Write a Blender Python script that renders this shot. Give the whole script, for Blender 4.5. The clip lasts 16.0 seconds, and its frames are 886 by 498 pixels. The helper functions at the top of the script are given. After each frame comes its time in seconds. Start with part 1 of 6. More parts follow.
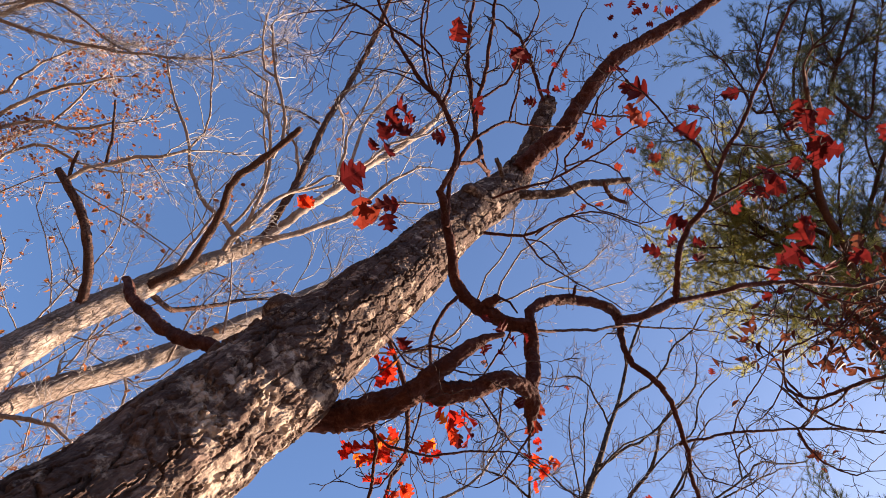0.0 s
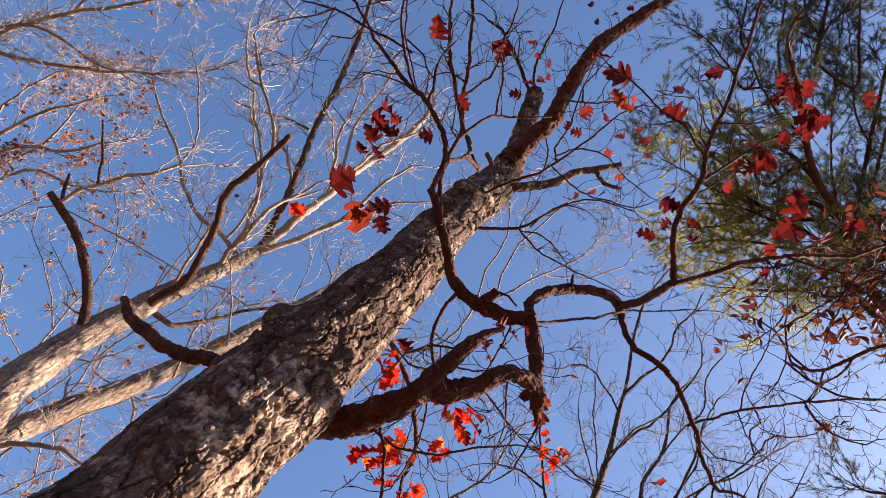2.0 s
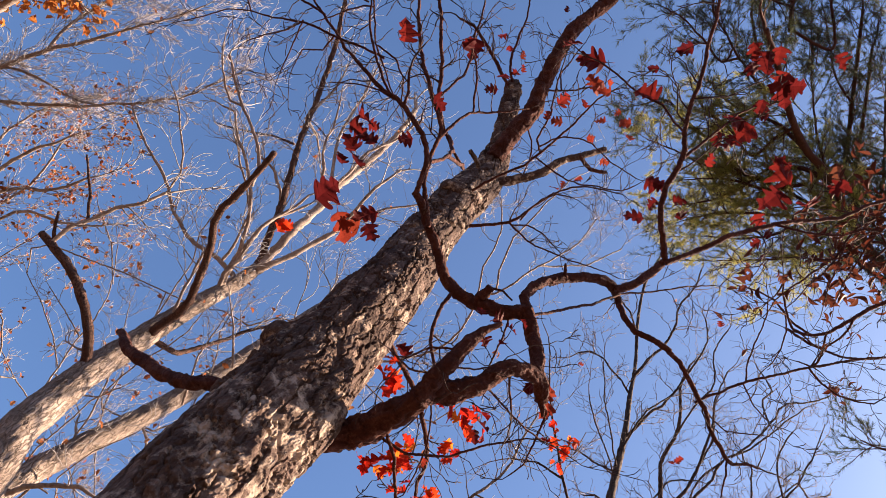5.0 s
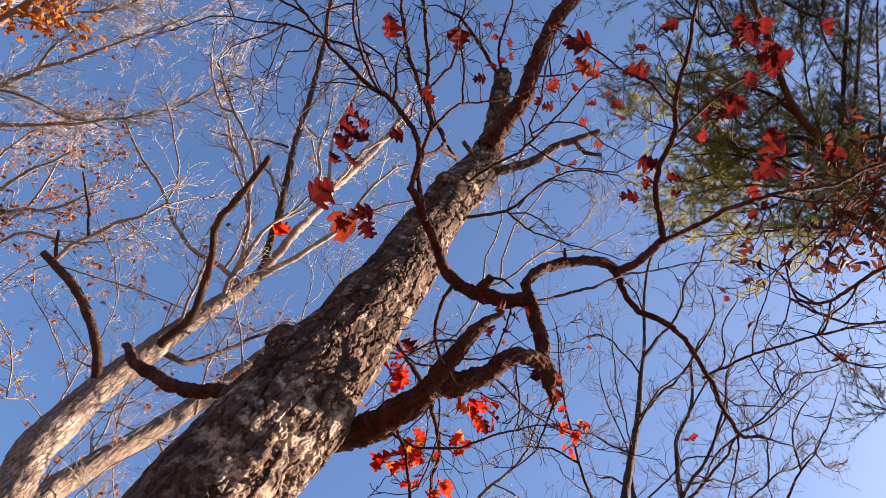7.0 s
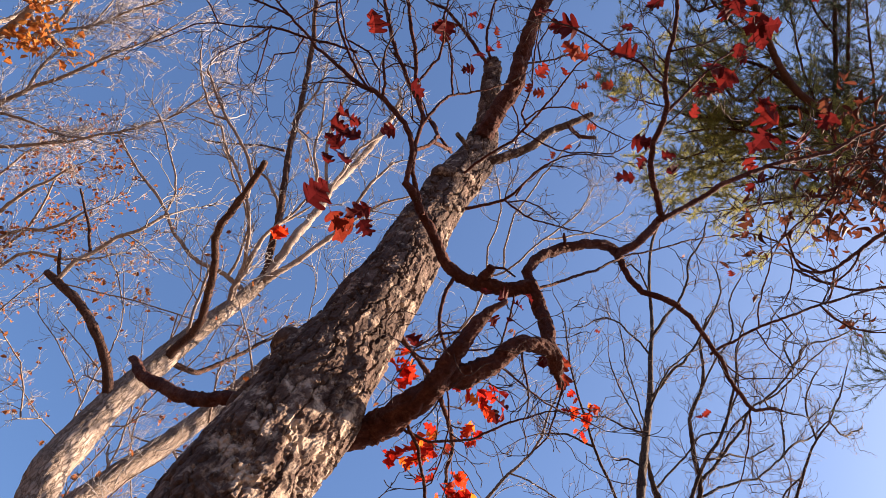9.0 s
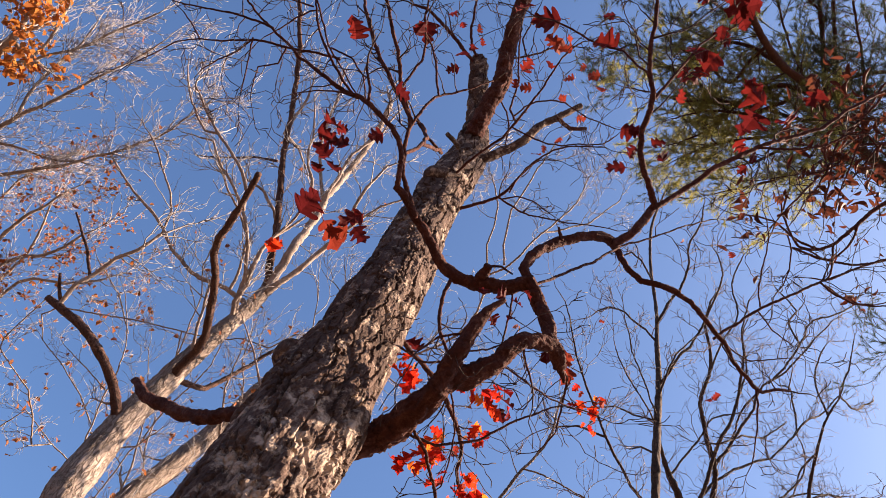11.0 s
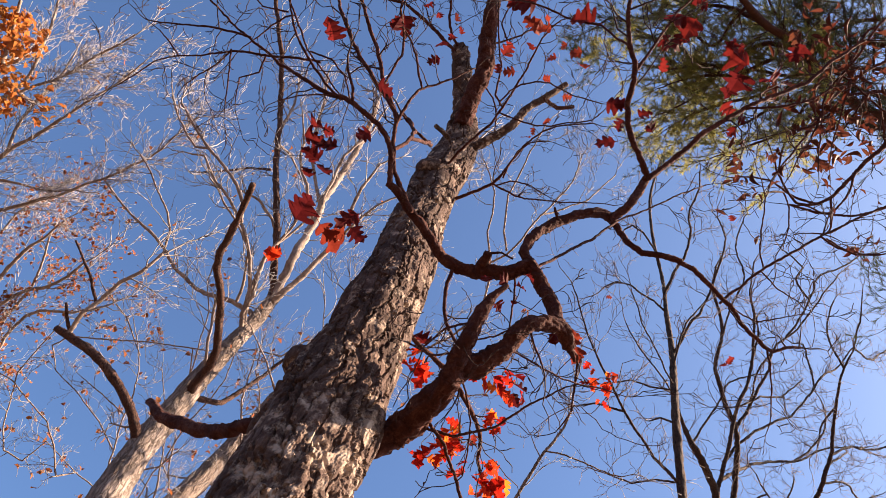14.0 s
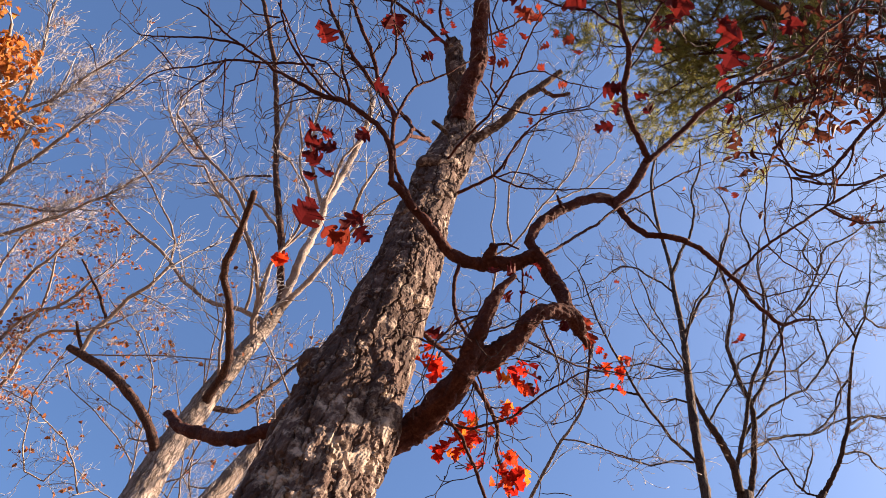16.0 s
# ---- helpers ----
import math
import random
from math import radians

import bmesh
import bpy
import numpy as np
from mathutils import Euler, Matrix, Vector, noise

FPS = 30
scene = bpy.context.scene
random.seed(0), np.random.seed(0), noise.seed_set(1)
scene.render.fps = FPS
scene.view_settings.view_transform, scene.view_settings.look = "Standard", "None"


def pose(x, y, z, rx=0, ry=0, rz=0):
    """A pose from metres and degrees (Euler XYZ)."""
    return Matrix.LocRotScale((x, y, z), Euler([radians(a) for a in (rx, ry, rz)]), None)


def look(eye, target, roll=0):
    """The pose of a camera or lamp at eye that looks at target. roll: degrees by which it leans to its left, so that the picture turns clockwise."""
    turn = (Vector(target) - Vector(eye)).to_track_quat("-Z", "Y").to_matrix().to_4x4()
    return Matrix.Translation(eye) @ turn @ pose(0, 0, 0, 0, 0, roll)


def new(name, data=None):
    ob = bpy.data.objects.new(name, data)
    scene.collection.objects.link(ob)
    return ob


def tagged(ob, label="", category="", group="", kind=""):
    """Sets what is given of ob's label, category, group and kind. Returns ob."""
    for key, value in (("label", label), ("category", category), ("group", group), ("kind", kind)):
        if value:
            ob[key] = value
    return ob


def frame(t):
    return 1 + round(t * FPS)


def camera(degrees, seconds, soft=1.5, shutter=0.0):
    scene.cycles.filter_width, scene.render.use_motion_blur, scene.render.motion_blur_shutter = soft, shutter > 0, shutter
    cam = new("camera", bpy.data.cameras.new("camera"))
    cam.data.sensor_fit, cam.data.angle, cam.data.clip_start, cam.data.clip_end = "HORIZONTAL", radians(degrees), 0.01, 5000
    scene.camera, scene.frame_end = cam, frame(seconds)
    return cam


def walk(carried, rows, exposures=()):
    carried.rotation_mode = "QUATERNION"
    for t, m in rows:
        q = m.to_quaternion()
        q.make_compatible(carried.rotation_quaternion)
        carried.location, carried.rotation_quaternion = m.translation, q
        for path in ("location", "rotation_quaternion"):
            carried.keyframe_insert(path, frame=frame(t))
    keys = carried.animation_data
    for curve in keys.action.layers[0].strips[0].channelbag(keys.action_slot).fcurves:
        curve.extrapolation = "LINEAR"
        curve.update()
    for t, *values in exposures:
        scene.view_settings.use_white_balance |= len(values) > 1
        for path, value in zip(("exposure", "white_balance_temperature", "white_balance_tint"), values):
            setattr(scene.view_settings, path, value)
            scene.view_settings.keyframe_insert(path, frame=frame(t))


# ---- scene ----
# Oak in late autumn seen from below, with bare trees, a pine and red leaves against a blue sky.

# ---- camera ----
cam = camera(60.0, 16.0, 0.8)
walk(cam, [
    (0, pose(-0.0444, 0.0347, 1.4737, 161.401, -22.101, -46.955)),
    (0.5, pose(-0.0429, 0.0321, 1.4760, 161.007, -21.765, -46.035)),
    (1, pose(-0.0414, 0.0296, 1.4781, 160.622, -21.415, -45.088)),
    (1.5, pose(-0.0400, 0.0273, 1.4802, 160.215, -21.047, -44.080)),
    (2, pose(-0.0386, 0.0249, 1.4824, 159.756, -20.702, -43.034)),
    (2.5, pose(-0.0368, 0.0224, 1.4846, 159.326, -20.318, -42.016)),
    (3, pose(-0.0344, 0.0194, 1.4870, 159.029, -19.922, -41.072)),
    (3.5, pose(-0.0315, 0.0162, 1.4892, 158.804, -19.527, -40.195)),
    (4, pose(-0.0280, 0.0132, 1.4910, 158.573, -19.175, -39.330)),
    (6.5, pose(-0.0091, 0.0014, 1.4978, 156.749, -17.533, -34.726)),
    (7, pose(-0.0058, 0.0002, 1.4984, 156.309, -17.217, -33.766)),
    (7.5, pose(-0.0028, -0.0001, 1.4990, 155.862, -16.877, -32.824)),
    (8, pose(0.0000, 0.0000, 1.5000, 155.436, -16.538, -31.913)),
    (8.5, pose(0.0029, -0.0006, 1.5021, 155.098, -16.210, -31.026)),
    (9, pose(0.0059, -0.0022, 1.5053, 154.792, -15.861, -30.155)),
    (11.5, pose(0.0212, -0.0152, 1.5266, 153.612, -13.948, -25.823)),
    (12, pose(0.0238, -0.0172, 1.5292, 153.335, -13.592, -24.939)),
    (12.5, pose(0.0260, -0.0184, 1.5300, 153.047, -13.168, -24.059)),
    (13, pose(0.0279, -0.0188, 1.5292, 152.711, -12.738, -23.150)),
    (13.5, pose(0.0296, -0.0187, 1.5270, 152.339, -12.305, -22.251)),
    (14, pose(0.0307, -0.0187, 1.5241, 152.052, -11.878, -21.410)),
    (14.5, pose(0.0309, -0.0188, 1.5209, 151.799, -11.508, -20.583)),
    (15, pose(0.0302, -0.0191, 1.5180, 151.573, -11.175, -19.750)),
    (15.5, pose(0.0288, -0.0195, 1.5155, 151.345, -10.823, -18.876)),
    (16, pose(0.0268, -0.0200, 1.5132, 151.057, -10.442, -17.981)),
], [(0, 2.34, 6860, 12), (16, 2.34, 6860, 12)])

# ---- sky and sun ----
SUN_AZIMUTH, SUN_HEIGHT = radians(96.5), radians(36)
world = bpy.data.worlds.new("sky")
scene.world = world
world.use_nodes = True
sky = world.node_tree.nodes.new("ShaderNodeTexSky")
sky.sky_type, sky.sun_disc = "NISHITA", False
sky.sun_elevation, sky.sun_rotation = SUN_HEIGHT, SUN_AZIMUTH
sky.altitude, sky.air_density, sky.dust_density, sky.ozone_density = 200, 1.0, 2.4, 8.0
world.node_tree.links.new(sky.outputs[0], world.node_tree.nodes["Background"].inputs[0])
world.node_tree.nodes["Background"].inputs[1].default_value = 0.05
sun = new("sun", bpy.data.lights.new("sun", "SUN"))
sun.data.energy, sun.data.angle, sun.data.color = 5.0, radians(0.5), (1.0, 0.765, 0.575)
sun_way = Vector((math.sin(SUN_AZIMUTH) * math.cos(SUN_HEIGHT), math.cos(SUN_AZIMUTH) * math.cos(SUN_HEIGHT), math.sin(SUN_HEIGHT)))
sun.matrix_world = look(sun_way * 60, (0, 0, 0))


# ---- materials ----
def nodes_of(name):
    mat = bpy.data.materials.new(name)
    mat.use_nodes = True
    tree = mat.node_tree
    return mat, tree.nodes, tree.links, tree.nodes["Principled BSDF"]


def ramp_node(nodes, stops):
    node = nodes.new("ShaderNodeValToRGB")
    while len(node.color_ramp.elements) < len(stops):
        node.color_ramp.elements.new(0.5)
    for e, (at, col) in zip(node.color_ramp.elements, stops):
        e.position, e.color = at, (*col, 1)
    return node


def noise_node(nodes, links, vec, scale, detail=6, rough=0.6):
    node = nodes.new("ShaderNodeTexNoise")
    node.inputs["Scale"].default_value, node.inputs["Detail"].default_value, node.inputs["Roughness"].default_value = scale, detail, rough
    links.new(vec, node.inputs["Vector"])
    return node


def bark(name, tones, stretch=(1, 1, 0.3), fine=60.0, broad=3.0, patch=None, bump=0.6, depth=0.01, fissure=None):
    """Bark: grain along the trunk, broad stains and, where given, lichen patches (colour, threshold, and the middle and
    reach of a zone where extra lichen paints in sunlight).
    """
    mat, nodes, links, bsdf = nodes_of(name)
    coord = nodes.new("ShaderNodeTexCoord")
    mapping = nodes.new("ShaderNodeMapping")
    mapping.inputs["Scale"].default_value = stretch
    links.new(coord.outputs["Object"], mapping.inputs["Vector"])
    grain = noise_node(nodes, links, mapping.outputs[0], fine, 8, 0.65)
    stain = noise_node(nodes, links, coord.outputs["Object"], broad, 4, 0.6)
    mix = nodes.new("ShaderNodeMath")
    mix.operation = "MULTIPLY_ADD"
    mix.inputs[1].default_value, mix.inputs[2].default_value = 0.55, 0.0
    links.new(stain.outputs["Fac"], mix.inputs[0])
    add = nodes.new("ShaderNodeMath")
    add.operation = "MULTIPLY_ADD"
    add.inputs[1].default_value = 0.5
    links.new(grain.outputs["Fac"], add.inputs[0])
    links.new(mix.outputs[0], add.inputs[2])
    n = len(tones)
    cr = ramp_node(nodes, [(0.3 + 0.45 * i / (n - 1), c) for i, c in enumerate(tones)])
    links.new(add.outputs[0], cr.inputs[0])
    colour = cr.outputs[0]
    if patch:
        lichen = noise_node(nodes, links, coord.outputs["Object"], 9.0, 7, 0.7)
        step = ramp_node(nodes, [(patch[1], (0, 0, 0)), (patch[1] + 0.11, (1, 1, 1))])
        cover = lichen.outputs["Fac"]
        # Extra lichen in one zone, standing in for sunlight on the trunk.
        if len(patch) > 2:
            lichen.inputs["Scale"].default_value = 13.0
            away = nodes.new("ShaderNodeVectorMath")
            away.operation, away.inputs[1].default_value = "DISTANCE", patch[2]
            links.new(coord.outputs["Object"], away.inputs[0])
            sunlit_zone = nodes.new("ShaderNodeMapRange")
            sunlit_zone.inputs["From Min"].default_value, sunlit_zone.inputs["From Max"].default_value = patch[3] * 0.45, patch[3]
            sunlit_zone.inputs["To Min"].default_value, sunlit_zone.inputs["To Max"].default_value = 0.065, 0.0
            links.new(away.outputs["Value"], sunlit_zone.inputs["Value"])
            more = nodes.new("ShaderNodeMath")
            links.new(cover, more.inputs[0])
            links.new(sunlit_zone.outputs[0], more.inputs[1])
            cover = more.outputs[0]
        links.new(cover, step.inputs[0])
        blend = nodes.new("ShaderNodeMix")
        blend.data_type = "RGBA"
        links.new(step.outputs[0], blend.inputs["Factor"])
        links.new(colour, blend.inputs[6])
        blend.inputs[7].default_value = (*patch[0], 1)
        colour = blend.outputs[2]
    height = grain.outputs["Fac"]
    if fissure:
        across, along, dark = fissure
        wobble = noise_node(nodes, links, coord.outputs["Object"], across * 0.6, 3, 0.6)
        shift = nodes.new("ShaderNodeVectorMath")
        shift.operation, shift.inputs[1].default_value = "MULTIPLY", (1.6 / across,) * 3
        links.new(wobble.outputs["Color"], shift.inputs[0])
        moved = nodes.new("ShaderNodeVectorMath")
        links.new(coord.outputs["Object"], moved.inputs[0])
        links.new(shift.outputs[0], moved.inputs[1])
        squeeze = nodes.new("ShaderNodeVectorMath")
        squeeze.operation, squeeze.inputs[1].default_value = "MULTIPLY", (across, across, along)
        links.new(moved.outputs[0], squeeze.inputs[0])
        cracks = nodes.new("ShaderNodeTexVoronoi")
        cracks.feature = "DISTANCE_TO_EDGE"
        cracks.inputs["Scale"].default_value = 1.0
        links.new(squeeze.outputs[0], cracks.inputs["Vector"])
        width = ramp_node(nodes, [(0.012, (0.15, 0.15, 0.15)), (0.095, (1, 1, 1))])
        links.new(cracks.outputs["Distance"], width.inputs[0])
        # Cracks blend to the given darker tone.
        crack_mix = nodes.new("ShaderNodeMix")
        crack_mix.data_type = "RGBA"
        links.new(width.outputs[0], crack_mix.inputs["Factor"])
        crack_mix.inputs[6].default_value = (*dark, 1)
        links.new(colour, crack_mix.inputs[7])
        colour = crack_mix.outputs[2]
        deep = nodes.new("ShaderNodeMath")
        deep.operation, deep.inputs[1].default_value = "MULTIPLY_ADD", 0.4
        links.new(grain.outputs["Fac"], deep.inputs[0])
        links.new(width.outputs[0], deep.inputs[2])
        height = deep.outputs[0]
    links.new(colour, bsdf.inputs["Base Color"])
    bsdf.inputs["Roughness"].default_value = 0.92
    bsdf.inputs["Specular IOR Level"].default_value = 0.2
    bp = nodes.new("ShaderNodeBump")
    bp.inputs["Strength"].default_value, bp.inputs["Distance"].default_value = bump, depth
    links.new(height, bp.inputs["Height"])
    links.new(bp.outputs[0], bsdf.inputs["Normal"])
    return mat


def foliage(name, tones, through_share=0.45, scale=18.0, island=False, apart=0.65):
    """Thin leaf: gloss and diffuse on top, light passing through, colour varied leaf by leaf and in blotches."""
    mat, nodes, links, bsdf = nodes_of(name)
    coord = nodes.new("ShaderNodeTexCoord")
    if island:
        vary = nodes.new("ShaderNodeNewGeometry").outputs["Random Per Island"]
    else:
        vary = nodes.new("ShaderNodeObjectInfo").outputs["Random"]
    blotch = noise_node(nodes, links, coord.outputs["Object"], scale, 5, 0.6)
    mix = nodes.new("ShaderNodeMath")
    mix.operation, mix.inputs[1].default_value = "MULTIPLY_ADD", 1 - apart
    links.new(blotch.outputs["Fac"], mix.inputs[0])
    part_of = nodes.new("ShaderNodeMath")
    part_of.operation, part_of.inputs[1].default_value = "MULTIPLY", apart
    links.new(vary, part_of.inputs[0])
    links.new(part_of.outputs[0], mix.inputs[2])
    n = len(tones)
    cr = ramp_node(nodes, [(0.1 + 0.75 * i / (n - 1), c) for i, c in enumerate(tones)])
    links.new(mix.outputs[0], cr.inputs[0])
    links.new(cr.outputs[0], bsdf.inputs["Base Color"])
    bsdf.inputs["Roughness"].default_value = 0.62
    bsdf.inputs["Specular IOR Level"].default_value = 0.08
    trans = nodes.new("ShaderNodeBsdfTranslucent")
    links.new(cr.outputs[0], trans.inputs[0])
    both = nodes.new("ShaderNodeMixShader")
    both.inputs[0].default_value = through_share
    links.new(bsdf.outputs[0], both.inputs[1])
    links.new(trans.outputs[0], both.inputs[2])
    links.new(both.outputs[0], nodes["Material Output"].inputs["Surface"])
    return mat


# Oak lichen is thickened low on the trunk to paint its sunlit face.
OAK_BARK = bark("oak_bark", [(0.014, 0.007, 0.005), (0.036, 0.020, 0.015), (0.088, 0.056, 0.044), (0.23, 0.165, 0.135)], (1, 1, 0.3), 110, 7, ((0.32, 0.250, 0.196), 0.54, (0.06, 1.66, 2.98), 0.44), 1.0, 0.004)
LIMB_BARK = bark("limb_bark", [(0.018, 0.006, 0.005), (0.058, 0.018, 0.013), (0.15, 0.068, 0.051)], (1, 1, 1), 90, 14, ((0.22, 0.162, 0.128), 0.66), 1.0, 0.012)
TWIG_BARK = bark("twig_bark", [(0.022, 0.013, 0.012), (0.055, 0.032, 0.027)], (1, 1, 1), 60, 6, None, 0.2, 0.002)
PALE_BARK = bark("pale_bark", [(0.075, 0.053, 0.042), (0.20, 0.158, 0.133), (0.39, 0.325, 0.283)], (1, 1, 0.2), 40, 1.8, ((0.075, 0.050, 0.039), 0.57), 1.0, 0.02, (26.0, 4.0, (0.13, 0.100, 0.083)))
PALE_LIMB = bark("pale_limb", [(0.075, 0.053, 0.043), (0.22, 0.174, 0.148), (0.42, 0.352, 0.31)], (1, 1, 0.5), 26, 2.6, ((0.055, 0.035, 0.027), 0.62), 1.0, 0.014)
PALE_TWIG = bark("pale_twig", [(0.16, 0.142, 0.138), (0.34, 0.315, 0.308)], (1, 1, 1), 20, 2, None, 0.2, 0.004)
GREY_BARK = bark("grey_bark", [(0.028, 0.015, 0.011), (0.062, 0.038, 0.028), (0.14, 0.098, 0.074)], (1, 1, 0.4), 30, 2, None, 0.9, 0.02, (30.0, 8.0, (0.010, 0.006, 0.005)))
GREY_TWIG = bark("grey_twig", [(0.11, 0.078, 0.064), (0.26, 0.20, 0.168)], (1, 1, 1), 20, 2, None, 0.2, 0.004)
DEAD_BARK = bark("weathered_bark", [(0.035, 0.016, 0.012), (0.085, 0.043, 0.032), (0.20, 0.126, 0.100)], (1, 1, 0.4), 40, 3, None, 1.0, 0.02, (34.0, 9.0, (0.025, 0.014, 0.010)))
PINE_BARK = bark("pine_bark", [(0.022, 0.010, 0.008), (0.052, 0.024, 0.018), (0.09, 0.044, 0.032)], (1, 1, 0.5), 35, 4, None, 0.8, 0.015)
MAROON_LEAF = foliage("maroon_leaf", [(0.044, 0.005, 0.006), (0.078, 0.008, 0.008), (0.12, 0.012, 0.010)], 0.5)
RED_LEAF = foliage("red_leaf", [(0.26, 0.010, 0.008), (0.36, 0.017, 0.009), (0.43, 0.030, 0.010), (0.46, 0.045, 0.012)], 0.6)
FLAME_LEAF = foliage("flame_leaf", [(0.42, 0.030, 0.010), (0.52, 0.075, 0.013), (0.58, 0.16, 0.02)], 0.62)
DULL_LEAF = foliage("dull_leaf", [(0.14, 0.012, 0.010), (0.20, 0.034, 0.018), (0.15, 0.014, 0.012)], 0.45)
BROWN_LEAF = foliage("brown_leaf", [(0.045, 0.013, 0.009), (0.095, 0.032, 0.018), (0.070, 0.017, 0.011)], 0.4)
ORANGE_LEAF = foliage("orange_leaf", [(0.20, 0.055, 0.018), (0.29, 0.10, 0.030), (0.17, 0.045, 0.022)], 0.5, 6, True)
RUST_LEAF = foliage("rust_leaf", [(0.28, 0.078, 0.022), (0.39, 0.135, 0.036), (0.44, 0.19, 0.048), (0.24, 0.062, 0.022)], 0.6, 6, True)
PINK_LEAF = foliage("pink_leaf", [(0.24, 0.065, 0.040), (0.32, 0.13, 0.05)], 0.5, 6, True)
# The same needles twice: toned as in shade, then as lit by sun.
SHADED_NEEDLE = foliage("shaded_needle", [(0.024, 0.036, 0.024), (0.050, 0.064, 0.037), (0.105, 0.112, 0.050)], 0.35, 1.6, True, 0.35)
SUNLIT_NEEDLE = foliage("sunlit_needle", [(0.065, 0.082, 0.028), (0.16, 0.165, 0.050), (0.29, 0.27, 0.080), (0.40, 0.355, 0.12)], 0.68, 1.6, True, 0.35)


def litter(name):
    mat, nodes, links, bsdf = nodes_of(name)
    coord = nodes.new("ShaderNodeTexCoord")
    cells = nodes.new("ShaderNodeTexVoronoi")
    cells.inputs["Scale"].default_value = 11
    links.new(coord.outputs["Object"], cells.inputs["Vector"])
    # Tones set darker than dry leaves, standing for shade of trees not built.
    cr = ramp_node(nodes, [(0.0, (0.040, 0.021, 0.012)), (0.5, (0.075, 0.043, 0.024)), (1.0, (0.054, 0.027, 0.015))])
    links.new(cells.outputs["Color"], cr.inputs[0])
    links.new(cr.outputs[0], bsdf.inputs["Base Color"])
    bsdf.inputs["Roughness"].default_value = 0.95
    bp = nodes.new("ShaderNodeBump")
    bp.inputs["Distance"].default_value = 0.02
    links.new(cells.outputs["Distance"], bp.inputs["Height"])
    links.new(bp.outputs[0], bsdf.inputs["Normal"])
    return mat


LITTER = litter("leaf_litter")


# ---- builders ----
def mesh_of(name, verts, faces, material, smooth=True):
    me = bpy.data.meshes.new(name)
    me.from_pydata([tuple(v) for v in verts], [], faces)
    if smooth:
        me.polygons.foreach_set("use_smooth", [True] * len(me.polygons))
    me.materials.append(material)
    me.update()
    return me


def thing(name, base, label, category, group=""):
    ob = new(name)
    ob.location = base
    ob.empty_display_size = 0.2
    return tagged(ob, label, category, group)


def part(name, me, parent, label="", kind=""):
    """A mesh in world places, as one part of its thing."""
    ob = new(name, me)
    ob.parent = parent
    ob.location = -parent.location
    return tagged(ob, label, kind=kind)


def curve(points, step):
    """Points of a smooth line through x, y, z, r points, about one step apart."""
    p = np.array(points, float)
    chord = np.concatenate([[0], np.cumsum(np.linalg.norm(np.diff(p[:, :3], axis=0), axis=1) + 1e-6)])
    slope = np.gradient(p, chord, axis=0)
    rows = []
    for i in range(len(p) - 1):
        h = chord[i + 1] - chord[i]
        n = max(2, int(h / step))
        for s in np.arange(n) / n:
            rows.append((2 * s ** 3 - 3 * s ** 2 + 1) * p[i] + (s ** 3 - 2 * s ** 2 + s) * h * slope[i] + (3 * s ** 2 - 2 * s ** 3) * p[i + 1] + (s ** 3 - s ** 2) * h * slope[i + 1])
    rows.append(p[-1])
    rows = np.array(rows)
    rows[:, 3] = np.clip(rows[:, 3], 0.0008, None)
    return rows


def zigzag(path, size):
    """The same line with the short straight runs and corners of a twig that grew bud by bud."""
    run = np.concatenate([[0], np.cumsum(np.linalg.norm(np.diff(path[:, :3], axis=0), axis=1))])
    at = np.linspace(0, run[-1], max(3, int(run[-1] / (size * 7))))
    knots = np.stack([np.interp(at, run, path[:, c]) for c in range(4)], 1)
    for row in knots:
        row[:3] += np.array(noise.noise_vector(Vector(row[:3]) * 2.5) * 0.8 + noise.noise_vector(Vector(row[:3]) * 9.0)) * size
    return np.stack([np.interp(run, at, knots[:, c]) for c in range(4)], 1)


def frames_along(path):
    """Tangents and two crosswise axes, carried along without twist."""
    t = np.gradient(path[:, :3], axis=0)
    t /= np.linalg.norm(t, axis=1)[:, None] + 1e-12
    u = np.cross(t[0], (0.31, 0.87, 0.38))
    us = []
    for k in range(len(path)):
        u = u - t[k] * (u @ t[k])
        u /= np.linalg.norm(u) + 1e-12
        us.append(u)
    us = np.array(us)
    return t, us, np.cross(t, us)


def tube(path, sides, relief=None, first=0):
    """Verts and faces of a swept tube with closed ends; relief(point, radius, place along and round the tube) gives a height."""
    t, u, v = frames_along(path)
    ang = np.arange(sides) * 2 * np.pi / sides
    ring = np.cos(ang)[None, :, None] * u[:, None, :] + np.sin(ang)[None, :, None] * v[:, None, :]
    r = np.repeat(path[:, 3][:, None], sides, 1)
    base = path[:, None, :3] + ring * r[:, :, None]
    if relief:
        run = np.concatenate([[0], np.cumsum(np.linalg.norm(np.diff(path[:, :3], axis=0), axis=1))])
        apart = path[0, :3] * 7.0
        for i in range(len(path)):
            for j in range(sides):
                local = (apart[0] + path[i, 3] * math.cos(ang[j]), apart[1] + path[i, 3] * math.sin(ang[j]), apart[2] + run[i])
                r[i, j] += relief(base[i, j], path[i, 3], local)
        base = path[:, None, :3] + ring * r[:, :, None]
    verts = base.reshape(-1, 3)
    n = len(path)
    i, j = np.meshgrid(np.arange(n - 1), np.arange(sides), indexing="ij")
    a = i * sides + j
    b = i * sides + (j + 1) % sides
    faces = np.stack([a, b, b + sides, a + sides], -1).reshape(-1, 4) + first
    caps = [tuple(range(first + sides - 1, first - 1, -1)), tuple(range(first + (n - 1) * sides, first + n * sides))]
    return verts, [tuple(q) for q in faces.tolist()] + caps


